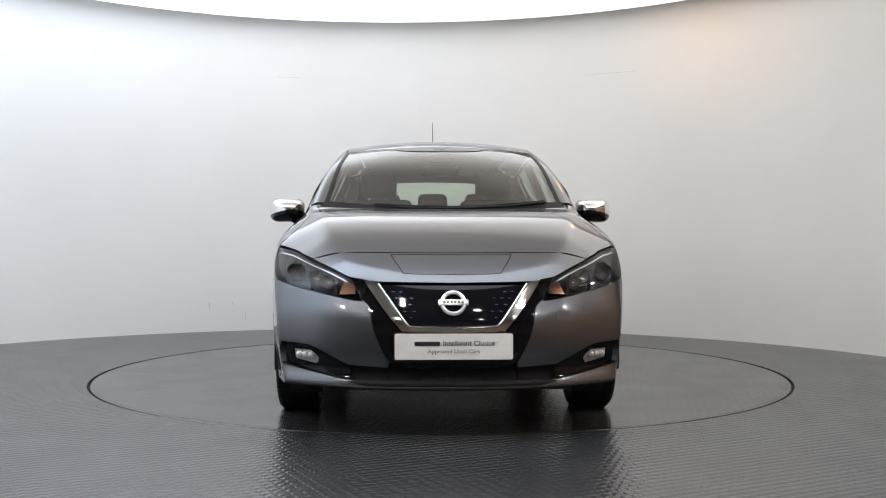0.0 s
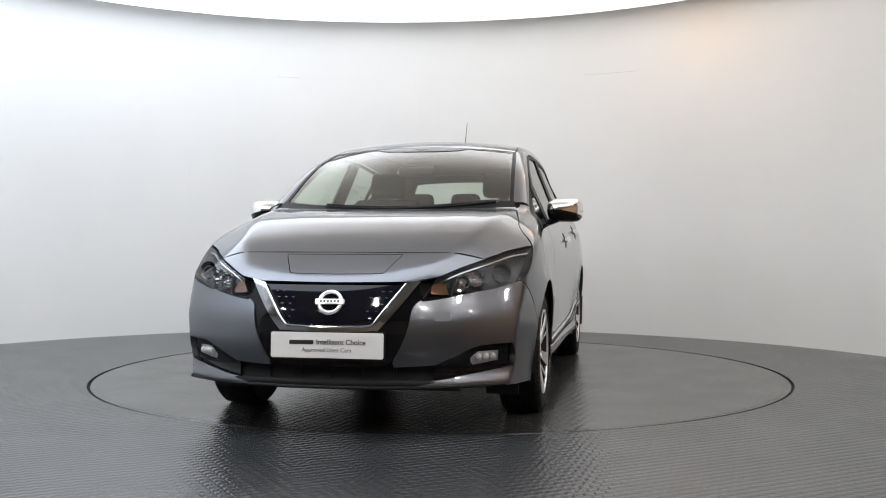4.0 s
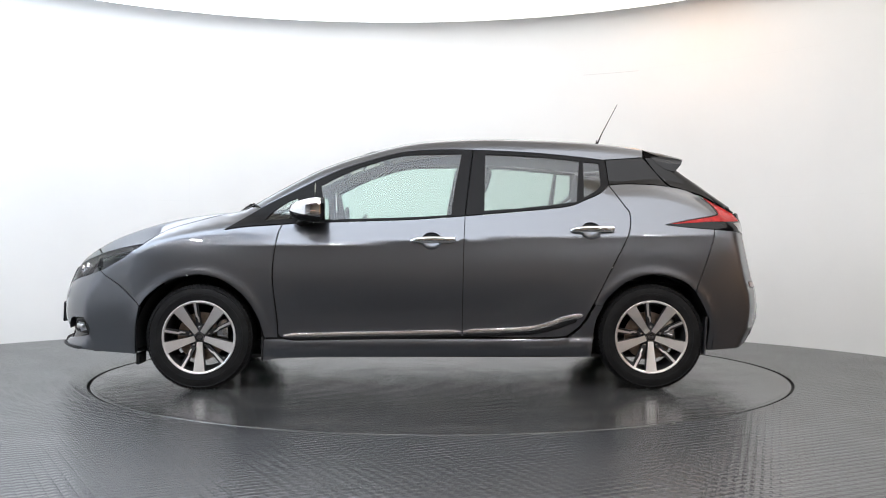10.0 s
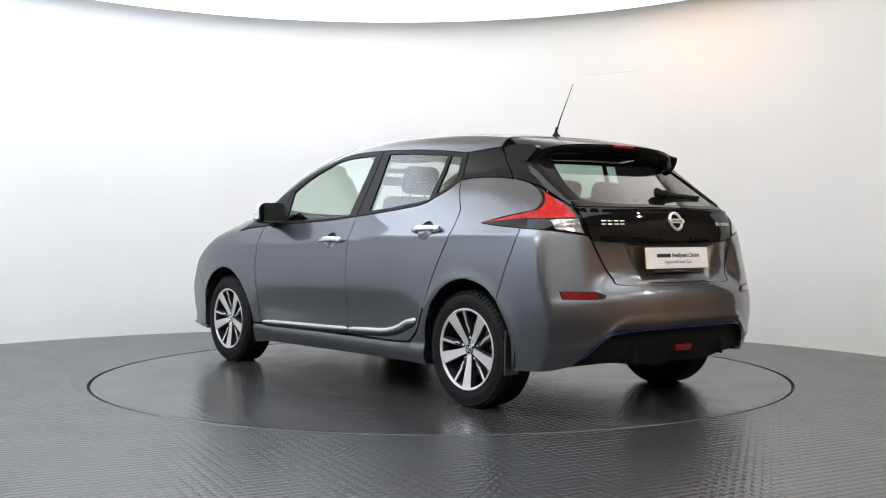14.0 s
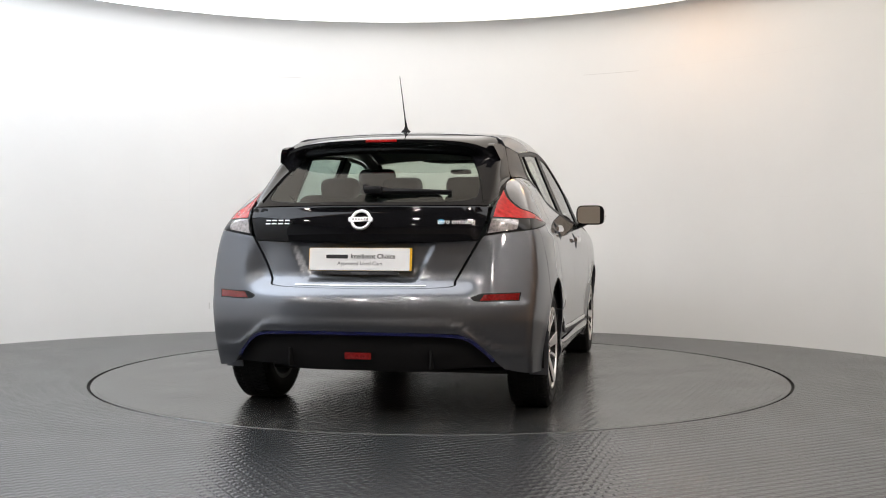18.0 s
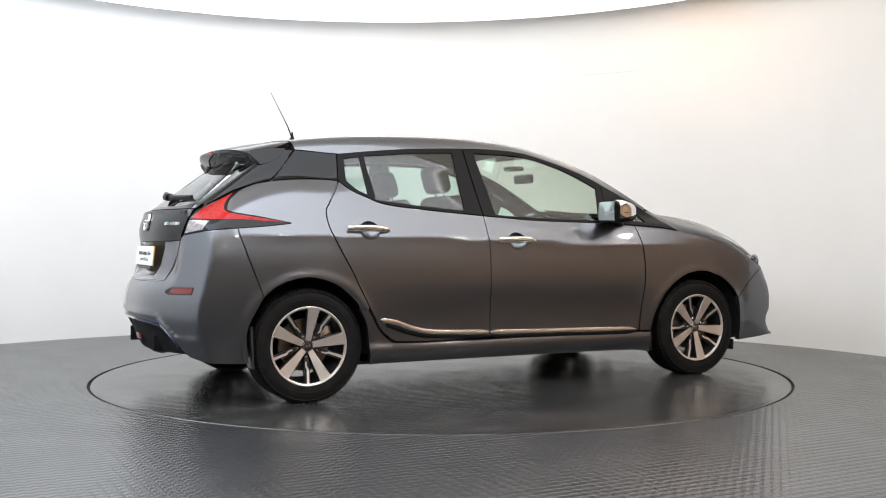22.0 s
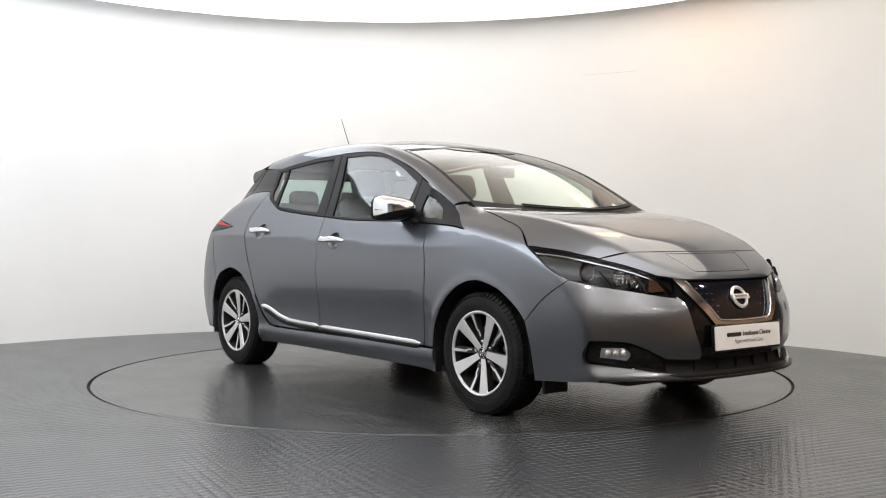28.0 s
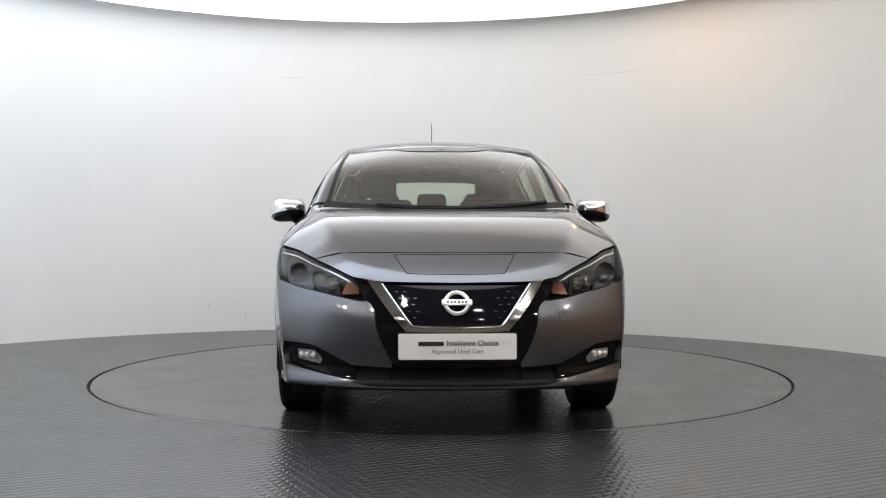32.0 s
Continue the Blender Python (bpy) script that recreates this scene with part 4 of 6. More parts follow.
frames = [("quarter_window", [(1.20, 0.955), (1.08, 0.973), (0.862, 0.988), (0.675, 0.998)], [(0.675, 0.998), (0.675, 1.245)], [(0.675, 1.245), (0.777, 1.195), (0.998, 1.082), (1.20, 0.955)], [PANE_QUARTER], None),
          ("front_window", [(0.670, 0.998), (0.60, 1.001), (0.115, 1.015), (-0.232, 1.039)], [(-0.232, 1.039), (-0.26, 1.25), (-0.288, 1.446)], [(-0.288, 1.446), (-0.164, 1.448), (0.117, 1.433), (0.335, 1.380), (0.556, 1.304), (0.670, 1.248)], [PANE_FRONT], FRONT_DOORS),
          ("rear_window_frame", [(-0.238, 1.040), (-0.55, 1.066), (-0.849, 1.098), (-0.97, 1.140), (-1.06, 1.181), (-1.118, 1.230)], [(-1.118, 1.230), (-1.104, 1.384)], [(-1.104, 1.384), (-0.862, 1.411), (-0.514, 1.437), (-0.294, 1.445)], [PANE_REAR, PANE_SMALL], REAR_DOORS)]
for name, low, rear, top, panes, doors in frames:
    for k in (0, 1):
        fr = skin("window_frame", outline(low, rear, top, [top[-1], low[0]]), from_side, shell, TRIM, CAR, "black window frame", mirrored=bool(k), gap=0.001, h=0.02, lift=0.001, holes=panes)
        carpart(fr)
        for pane in panes:
            gl = skin("window_glass", pane, from_side, shell, GLASS if doors is not REAR_DOORS else GLASS_DARK, fr, "tinted side window glass", mirrored=bool(k), h=0.04, lift=-0.006, rim=0)

# underside, wheel housings and inner sides
bm = box(3.0, 1.50, 0.02, (0.0, 0, 0.19), 0.005)
carpart(part("floor_pan", bm, PLASTIC, CAR, "black underbody tray"))
bm = box(0.50, 1.1, 0.02, (1.82, 0, 0.205), 0.005)
carpart(part("engine_undertray", bm, PLASTIC, CAR))
for k in (1, -1):
    for cx in (1.35, -1.35):
        bm = bmesh.new()
        rows = []
        for i in range(25):
            a = radians(-12 + 204 * i / 24)
            rows.append([bm.verts.new((cx + 0.372 * math.cos(a), k * y, 0.32 + 0.362 * math.sin(a))) for y in (0.865, 0.62, 0.45)])
        for a, b in zip(rows, rows[1:]):
            for i in range(2):
                bm.faces.new((a[i], a[i + 1], b[i + 1], b[i]))
        c = bm.verts.new((cx, k * 0.45, 0.32))
        for a, b in zip(rows, rows[1:]):
            bm.faces.new((a[2], b[2], c))
        carpart(part("wheel_housing", bm, PLASTIC, CAR, "black wheel housing liner"))


# ---- wheels ----
def wheel(x, k, phase):
    """A wheel with its outer face towards k * y."""
    w = new("wheel")
    w.parent = CAR
    w.location = Vector((x, k * 0.765, 0.312)) - AXIS
    if k < 0:
        w.rotation_euler = (0, 0, math.pi)
    w["label"] = "alloy wheel with five broad machined spokes"
    r = 0.312
    prof = [(0.208, -0.098), (0.235, -0.102), (0.275, -0.104), (0.298, -0.096), (0.309, -0.082), (r, -0.06), (r, 0.06), (0.309, 0.082), (0.298, 0.096), (0.275, 0.104), (0.262, 0.1035),
            (0.2615, 0.1055), (0.252, 0.1055), (0.2515, 0.1035), (0.235, 0.102), (0.212, 0.096), (0.205, 0.088)]
    tyre = part("tyre", lathe(prof, 96), RUBBER, w, "black road tyre")
    bm = bmesh.new()
    for n in range(72):
        for y, tilt in ((-0.068, 0.25), (-0.023, -0.2), (0.023, 0.2), (0.068, -0.25)):
            a = 2 * math.pi * (n + (0.5 if abs(y) < 0.03 else 0)) / 72
            m = Matrix.Rotation(a, 4, "Y") @ Matrix.Translation((0, y, r + 0.0005)) @ Matrix.Rotation(tilt, 4, "Z")
            bmesh.ops.create_cube(bm, size=1, matrix=m @ Matrix.Diagonal((0.022, 0.034, 0.005, 1)))
    for n in range(72):
        for k_ in (-1, 1):
            m = Matrix.Rotation(2 * math.pi * n / 72, 4, "Y") @ Matrix.Translation((0, 0.0925 * k_, 0.3025)) @ Matrix.Rotation(-0.75 * k_, 4, "X")
            bmesh.ops.create_cube(bm, size=1, matrix=m @ Matrix.Diagonal((0.017, 0.024, 0.007, 1)))
    part("tread", bm, RUBBER, tyre, smooth=0)
    rim = part("rim", lathe([(0.214, 0.094), (0.2145, 0.099), (0.210, 0.100), (0.203, 0.094), (0.196, 0.060), (0.188, 0.0), (0.188, -0.095), (0.212, -0.098)], 96), DARK_ALLOY, w, "dark painted rim barrel")
    part("rim_lip", lathe([(0.2195, 0.0995), (0.219, 0.1035), (0.214, 0.1045), (0.2065, 0.1015), (0.2045, 0.0955)], 96), ALLOY, rim, "bright machined rim lip")

    def plate(name, pts, depth, m, mat, label="", parent=w):
        """A bar of the wheel's face: (across, radius, height) corners, with a given depth behind them."""
        bm = bmesh.new()
        hi = [bm.verts.new(m @ Vector((px, y, pz))) for px, pz, y in pts]
        lo = [bm.verts.new(m @ Vector((px * 1.06, y - depth, pz))) for px, pz, y in pts]
        n_ = len(pts)
        bm.faces.new(hi)
        bm.faces.new(lo[::-1])
        for i_ in range(n_):
            bm.faces.new((lo[i_], lo[(i_ + 1) % n_], hi[(i_ + 1) % n_], hi[i_]))
        return part(name, bm, mat, parent, label, smooth=25)

    for n in range(5):
        a = phase + 2 * math.pi * n / 5
        m = Matrix.Rotation(a, 4, "Y")
        edge_l = [(-0.0165, 0.030, 0.079), (-0.022, 0.075, 0.083), (-0.0285, 0.130, 0.091), (-0.035, 0.185, 0.100), (-0.039, 0.2055, 0.1025)]
        edge_r = [(-px, pz, y) for px, pz, y in edge_l[::-1]]
        edge_l, edge_r = ([(px * (0.86 if pz > 0.07 else 0.95), pz, y) for px, pz, y in e_] for e_ in (edge_l, edge_r))
        spoke = plate("spoke", [(px * 1.10, pz, y - 0.004) for px, pz, y in edge_l + edge_r], 0.034, m, DARK_ALLOY, "dark painted spoke")
        plate("spoke_face", edge_l + [(-0.017, 0.2095, 0.1025), (0.017, 0.2095, 0.1025)] + edge_r, 0.0035, m, ALLOY, "machined bright spoke face", spoke)
        m2 = Matrix.Rotation(a + math.pi / 5 + radians(7), 4, "Y")
        thin = plate("thin_spoke", [(-0.016, 0.060, 0.070), (-0.017, 0.12, 0.080), (-0.016, 0.207, 0.097), (0.012, 0.207, 0.097), (0.011, 0.12, 0.080), (0.008, 0.060, 0.070)], 0.03, m2, DARK_ALLOY, "dark narrow spoke")
        plate("thin_spoke_face", [(-0.0075, 0.207, 0.0995), (0.0075, 0.207, 0.0995), (0.0055, 0.125, 0.0835), (-0.0035, 0.112, 0.0815), (-0.0055, 0.086, 0.0775), (-0.0125, 0.088, 0.0775), (-0.0120, 0.116, 0.082), (-0.0055, 0.128, 0.084)],
              0.0025, m2, ALLOY, "narrow bright hooked strip", thin)
        am = a + math.pi / 5
        part("wheel_nut", lathe([(0, 0.078), (0.006, 0.077), (0.0095, 0.072), (0.011, 0.066), (0.011, 0.050)], 12, at=(0.060 * math.sin(am), 0, 0.060 * math.cos(am))), SATIN, w, "steel wheel nut")
    part("hub", lathe([(0, 0.074), (0.026, 0.074), (0.034, 0.070), (0.066, 0.064), (0.078, 0.050), (0.080, 0.03)], 40), DARK_ALLOY, w)
    cap = part("centre_cap", lathe([(0, 0.0845), (0.022, 0.084), (0.0245, 0.080), (0.026, 0.070)], 40), BLACK, w, "black centre cap")
    part("cap_ring", lathe([(0.0225, 0.0835), (0.0235, 0.0865), (0.0265, 0.0865), (0.0275, 0.078)], 40), CHROME, cap, "chrome ring")
    part("badge_ring", lathe([(0.011, 0.0845), (0.012, 0.086), (0.0145, 0.086), (0.0155, 0.0845)], 32), CHROME, cap)
    part("badge_bar", box(0.034, 0.002, 0.006, (0, 0.0855, 0)), CHROME, cap)
    part("caliper", box(0.075, 0.05, 0.13, (-0.125, 0.005, 0.045), 0.012), SATIN, w, "silver brake caliper")
    part("brake_disc", lathe([(0, 0.02), (0.06, 0.02), (0.062, 0.012), (0.145, 0.012), (0.145, -0.010), (0.05, -0.010)], 64), STEEL, w, "rusty steel brake disc")
    return w


WHEELS = [wheel(1.35, 1, radians(180)), wheel(-1.35, 1, radians(180)), wheel(1.35, -1, radians(190)), wheel(-1.35, -1, radians(208))]


# ---- movement ----
def motions():
    rows = [(t, pose(0, 0, 0, 0, 0, -90 - a)) for t, a in TURN]
    walk(TABLE, rows)
    walk(CAR, rows)


# ---- fittings of the car ----
def on_skin(way, q, fn=shell, lift=0.0):
    """Place and normal of the skin at a point of a flat outline."""
    o, d = way(np.array([q], float))
    p = meet(fn, o, d)
    n = normals(fn, p)
    return Vector(p[0] + n[0] * lift), Vector(n[0])


def facing(place, normal, up=(0, 0, 1)):
    """A pose whose z axis is the normal and whose y axis is up."""
    z = Vector(normal).normalized()
    x = Vector(up).cross(z).normalized()
    y = z.cross(x)
    return Matrix.Translation(place) @ Matrix((x, y, z)).transposed().to_4x4()


def mirror_y(bm):
    bmesh.ops.transform(bm, matrix=Matrix.Diagonal((1, -1, 1, 1)), verts=bm.verts)
    bmesh.ops.reverse_faces(bm, faces=bm.faces)
    return bm


def pair(name, make, mat, parents, label="", smooth=30):
    """A part built for the left, and its mirror image for the right."""
    out = []
    for k in (0, 1):
        bm = make()
        o = part(name, mirror_y(bm) if k else bm, mat, parents[k], label, smooth)
        if parents[k] is CAR:
            carpart(o)
        out.append(o)
    return out


def rounded(points, thick, bevel, m, bm=None):
    """A plate with a given outline and thickness, soft at its edges."""
    bm = bm or bmesh.new()
    vs = [bm.verts.new(m @ Vector((x, y, 0))) for x, y in points]
    f = bm.faces.new(vs)
    up = bmesh.ops.extrude_face_region(bm, geom=[f])
    n = m.to_3x3() @ Vector((0, 0, thick))
    bmesh.ops.translate(bm, vec=n, verts=[v for v in up["geom"] if isinstance(v, bmesh.types.BMVert)])
    if bevel:
        bmesh.ops.bevel(bm, geom=bm.edges[:], offset=bevel, segments=2, affect="EDGES")
    return bm


def rect(w, h, r=0.0, n=4):
    if not r:
        return [(-w / 2, -h / 2), (w / 2, -h / 2), (w / 2, h / 2), (-w / 2, h / 2)]
    out = []
    for cx, cy, a in ((w / 2 - r, -h / 2 + r, -90), (w / 2 - r, h / 2 - r, 0), (-w / 2 + r, h / 2 - r, 90), (-w / 2 + r, -h / 2 + r, 180)):
        out += [(cx + r * math.cos(radians(a + 90 * k / n)), cy + r * math.sin(radians(a + 90 * k / n))) for k in range(n + 1)]
    return out


# headlamps
HEAD = outline(LAMP_REAR, LAMP_LOW, [LAMP_LOW[-1], LAMP_UP[0]], LAMP_UP)
LENS = pieces(both("headlamp", HEAD, round_nose, shell, CLEAR, SIDES, "clear swept-back headlamp", gap=0.003, h=0.02, rim=0.0))
both("headlamp_housing", HEAD, round_nose, shell, LAMP_BLACK, LENS, "black headlamp housing", gap=0.001, h=0.03, lift=-0.05, rim=-0.047)
guide = [at(1.705, 0.800, 0.846), at(1.81, 0.722, 0.830), at(1.965, 0.637, 0.791), at(2.095, 0.555, 0.753), at(2.168, 0.475, 0.713)]
DRL = outline(guide, [guide[-1], (guide[-1][0], guide[-1][1] - 0.005)], [(a, z - 0.005) for a, z in guide[::-1]], [(guide[0][0], guide[0][1] - 0.005), guide[0]])
both("daytime_light", DRL, round_nose, shell, DARK_CHROME, LENS, "silver light guide along the lamp's upper edge", h=0.015, lift=-0.016, rim=0.012)


def bowl(way, q, r, depth, lift=-0.014):
    place, n = on_skin(way, q, lift=lift)
    aim = Vector((1, 0.12, 0.02)).normalized()
    m = facing(place, aim)
    bm = lathe([(r, 0.0), (r * 0.97, -0.002), (r * 0.8, -depth * 0.6), (r * 0.4, -depth), (0, -depth)], 24, axis="Z")
    bmesh.ops.transform(bm, matrix=m, verts=bm.verts)
    return bm


def lathe_on(way, q, profile, lift):
    """A turned ring that faces ahead, at a place of the skin."""
    place, n = on_skin(way, q, lift=lift)
    bm = lathe(profile, 28, axis="Z")
    bmesh.ops.transform(bm, matrix=facing(place, Vector((1, 0.12, 0.02))), verts=bm.verts)
    return bm


def ball(way, q, r, lift=-0.02, flat=0.6):
    place, n = on_skin(way, q, lift=lift)
    bm = bmesh.new()
    bmesh.ops.create_uvsphere(bm, u_segments=20, v_segments=12, radius=r, matrix=facing(place, Vector((1, 0.12, 0.02))) @ Matrix.Diagonal((1, 1, flat, 1)))
    return bm


pair("reflector_bowl", lambda: bowl(round_nose, nn_(0.735, 0.752), 0.046, 0.016, -0.012), SMOKED, LENS, "smoked outer lamp reflector")
pair("projector_ring", lambda: lathe_on(round_nose, nn_(0.735, 0.752), [(0.024, 0.0), (0.026, 0.006), (0.031, 0.006), (0.033, 0.0)], -0.022), SMOKED, LENS, "dark chrome ring of the projector")
pair("projector_lens", lambda: ball(round_nose, nn_(0.735, 0.752), 0.020, -0.024), CLEAR, LENS, "round glass projector lens")
for q, r in ((nn_(0.628, 0.722), 0.036), (nn_(0.572, 0.706), 0.034)):
    pair("reflector_bowl", lambda: bowl(round_nose, q, r, r * 0.85, -0.010), REFLECTOR, LENS, "bright lamp reflector")
    pair("bulb", lambda: ball(round_nose, q, 0.010, -0.022, 1.2), CHROME, LENS, "chrome bulb cap")
for i in range(7):
    y_ = 0.545 + 0.0175 * i
    z_ = 0.6985 + 0.25 * (y_ - 0.545)
    pair("reflector_flute", lambda: box(0.010, 0.0035, 0.052, on_skin(round_nose, nn_(y_, z_), lift=-0.030)[0], 0.0008), REFLECTOR, LENS, "upright chrome flute")
INDICATOR = outline([nn_(0.445, 0.660), nn_(0.455, 0.700), nn_(0.50, 0.715)], [nn_(0.50, 0.715), nn_(0.525, 0.655)], [nn_(0.525, 0.655), nn_(0.445, 0.660)])
both("indicator", INDICATOR, round_nose, shell, AMBER, LENS, "amber indicator reflector", h=0.015, lift=-0.02, rim=0.015)
for y0 in (0.655, 0.53):
    both("divider", outline([nn_(y0, 0.675 if y0 > 0.6 else 0.652), nn_(y0 + 0.012, 0.76 if y0 > 0.6 else 0.73)], [nn_(y0 + 0.012, 0.76 if y0 > 0.6 else 0.73), nn_(y0 + 0.024, 0.765 if y0 > 0.6 else 0.735)],
                                [nn_(y0 + 0.024, 0.765 if y0 > 0.6 else 0.735), nn_(y0 + 0.010, 0.675 if y0 > 0.6 else 0.652)], [nn_(y0 + 0.010, 0.675 if y0 > 0.6 else 0.652), nn_(y0, 0.675 if y0 > 0.6 else 0.652)]),
         round_nose, shell, PLASTIC, LENS, h=0.012, lift=-0.015, rim=0.02)

# fog lamps
FOG = outline([nn_(0.745, 0.388), nn_(0.66, 0.386)], [nn_(0.66, 0.386), nn_(0.632, 0.362), nn_(0.622, 0.342), nn_(0.634, 0.325)], [nn_(0.634, 0.325), nn_(0.740, 0.338)], [nn_(0.740, 0.338), nn_(0.745, 0.388)])
FOGS = pieces(both("fog_lamp", FOG, round_nose, shell, CLEAR, SIDES, "clear front fog lamp in a black recess", h=0.012, lift=-0.018, rim=0))
both("fog_reflector", FOG, round_nose, shell, BADGE, FOGS, "bright fog lamp reflector", h=0.012, lift=-0.028, rim=0)
for y in (0.655, 0.685, 0.715):
    pair("fog_facet", lambda: ball(round_nose, nn_(y, 0.360), 0.017, -0.020), BADGE, FOGS)
both("fog_bezel", outline([nn_(0.785, 0.415), nn_(0.70, 0.412), nn_(0.626, 0.398), nn_(0.475, 0.328)], [nn_(0.475, 0.328), nn_(0.465, 0.284)], [nn_(0.465, 0.284), nn_(0.613, 0.300), nn_(0.785, 0.328)], [nn_(0.785, 0.328), nn_(0.785, 0.415)]),
     round_nose, shell, BLACK, SIDES, "gloss black fog lamp bezel", h=0.02, lift=-0.024, rim=0, holes=[FOG])
for o in list(CAR.children):
    if o.name.startswith("fog_bezel"):
        carpart(o)
# lower grille bars
for y in (0.0, 0.147, -0.147, 0.30, -0.30):
    place, n = on_skin(round_nose, nn_(abs(y), 0.292), lift=-0.030)
    carpart(part("lower_grille_bar", box(0.02, 0.004, 0.05, (place.x - 0.012, math.copysign(place.y, y), 0.294)), INSERT, CAR))
bm = bmesh.new()
# splitter under the nose
pts = [on_skin(round_nose, nn_(y, 0.245), lift=0.012)[0] for y in (0, 0.2, 0.4, 0.55, 0.68, 0.76)]
lip = [Vector((p.x, -p.y, p.z)) for p in pts[:0:-1]] + pts
rows = [[bm.verts.new(p + Vector((dx, 0, dz))) for dx, dz in ((-0.05, -0.012), (0, -0.012), (0.004, -0.004), (0, 0.002), (-0.05, 0.002))] for p in lip]
for a, b in zip(rows, rows[1:]):
    for i in range(4):
        bm.faces.new((a[i], a[i + 1], b[i + 1], b[i]))
carpart(part("splitter", bm, TRIM, CAR, "black front splitter lip"))
# black middle of the lower lip
carpart(skin("lip_middle", around(outline([nn_(0.0, 0.270), nn_(0.25, 0.271), nn_(0.40, 0.272)], [nn_(0.40, 0.272), nn_(0.47, 0.262), nn_(0.36, 0.242)], [nn_(0.36, 0.242), nn_(0.0, 0.238)])),
             round_nose, shell, TRIM, CAR, "black middle of the front lip", h=0.016, lift=0.003, rim=0.006))
# blue arrow marks in the grille
for y, z in ((0.270, 0.668), (0.235, 0.668), (0.255, 0.640), (0.220, 0.640), (0.185, 0.640), (0.235, 0.612), (0.195, 0.612), (0.215, 0.582), (0.175, 0.582), (0.19, 0.554)):
    for k in (1, -1):
        place, n = on_skin(round_nose, nn_(y, z), lift=-0.0095)
        place.y, n.y = place.y * k, n.y * k
        carpart(part("grille_mark", rounded([(-0.008, 0.003), (0.008, 0.003), (0.005, -0.001), (-0.005, -0.001)], 0.0012, 0, facing(place, n)), BLUE_MARK, CAR, "small blue grille mark"))
# towing eye cover, on the left of the front bumper
place, n = on_skin(round_nose, nn_(0.50, 0.555), lift=0.0005)
carpart(part("towing_cover", rounded(rect(0.075, 0.045, 0.008), 0.0015, 0, facing(place, n)), PAINT, CAR))


# badges: a ring with a bar across it
def badge(place, normal, r):
    m = facing(place, normal)
    bm = lathe([(r * 0.70, 0.004), (r * 0.76, 0.009), (r * 0.86, 0.010), (r * 0.96, 0.007), (r, 0.0), (r * 0.70, 0.0)], 48, axis="Z")
    bmesh.ops.transform(bm, matrix=m, verts=bm.verts)
    ring_ = carpart(part("badge_ring", bm, BADGE, CAR, "chrome badge ring"))
    part("badge_bar", rounded(rect(r * 2.25, r * 0.42, 0.003), 0.013, 0.001, m), BADGE, ring_, "chrome badge bar")
    for i in range(6):
        part("badge_mark", rounded(rect(r * 0.17, r * 0.2), 0.0006, 0, m @ Matrix.Translation(((i - 2.5) * r * 0.27, 0, 0.0132))), GREY_INK, ring_)
    return ring_


p_badge, n_badge = on_skin(round_nose, nn_(0.0, 0.618), lift=-0.004)
badge(p_badge, n_badge, 0.060)
p_badge, n_badge = on_skin(round_tail, tt(0.0, 0.993), lift=0.002)
badge(p_badge, n_badge, 0.054)

# number plates
FRONT_PLATE = carpart(part("front_plate", rounded(rect(0.520, 0.114, 0.008), 0.006, 0.001, facing((2.358, 0, 0.428), (1, 0, 0.05))), PLATE_W, CAR, "white display plate with dark lettering"))
m = facing((2.3648, 0, 0.4285), (1, 0, 0.05))


def plate_words(m, parent):
    part("ink_bar", rounded(rect(0.112, 0.019, 0.004), 0.0005, 0, m @ Matrix.Translation((-0.117, 0.0125, 0))), INK, parent)
    writing("Intelligent Choice", 0.0320, INK, m @ Matrix.Translation((-0.048, 0.0135, 0)), parent, label="dark printed words", extrude=0.0003, align="LEFT", bold=0.0006)
    writing("Approved Used Cars", 0.0268, GREY_INK, m @ Matrix.Translation((0.0, -0.0215, 0)), parent, label="grey printed words", extrude=0.0003, bold=0.0001)


plate_words(m, FRONT_PLATE)
carpart(part("plate_holder", rounded(rect(0.535, 0.13, 0.01), 0.012, 0.002, facing((2.344, 0, 0.425), (1, 0, 0.05))), TRIM, CAR))
place, n = Vector((-2.062, 0, 0.800)), Vector((-1, 0, 0.10))
REAR_PLATE = carpart(part("rear_plate", rounded(rect(0.526, 0.112, 0.006), 0.004, 0.0008, facing(place, n)), PLATE_Y, CAR, "yellow plate behind a white display plate"))
part("plate_card", rounded(rect(0.512, 0.110, 0.006), 0.002, 0.0004, facing(place, n) @ Matrix.Translation((-0.004, 0.0, 0.0042))), PLATE_W, REAR_PLATE, "white display card with dark lettering")
plate_words(facing(place, n) @ Matrix.Translation((0, 0, 0.0066)), REAR_PLATE)
strip = carpart(part("plate_strip", rounded(rect(0.39, 0.016, 0.002), 0.004, 0, facing(Vector((-2.068, 0, 0.7335)), n)), INK, CAR, "black strip under the rear plate"))
part("strip_mark", rounded(rect(0.09, 0.006), 0.0004, 0, facing(Vector((-2.0724, 0, 0.7335)), n)), GREY_INK, strip)
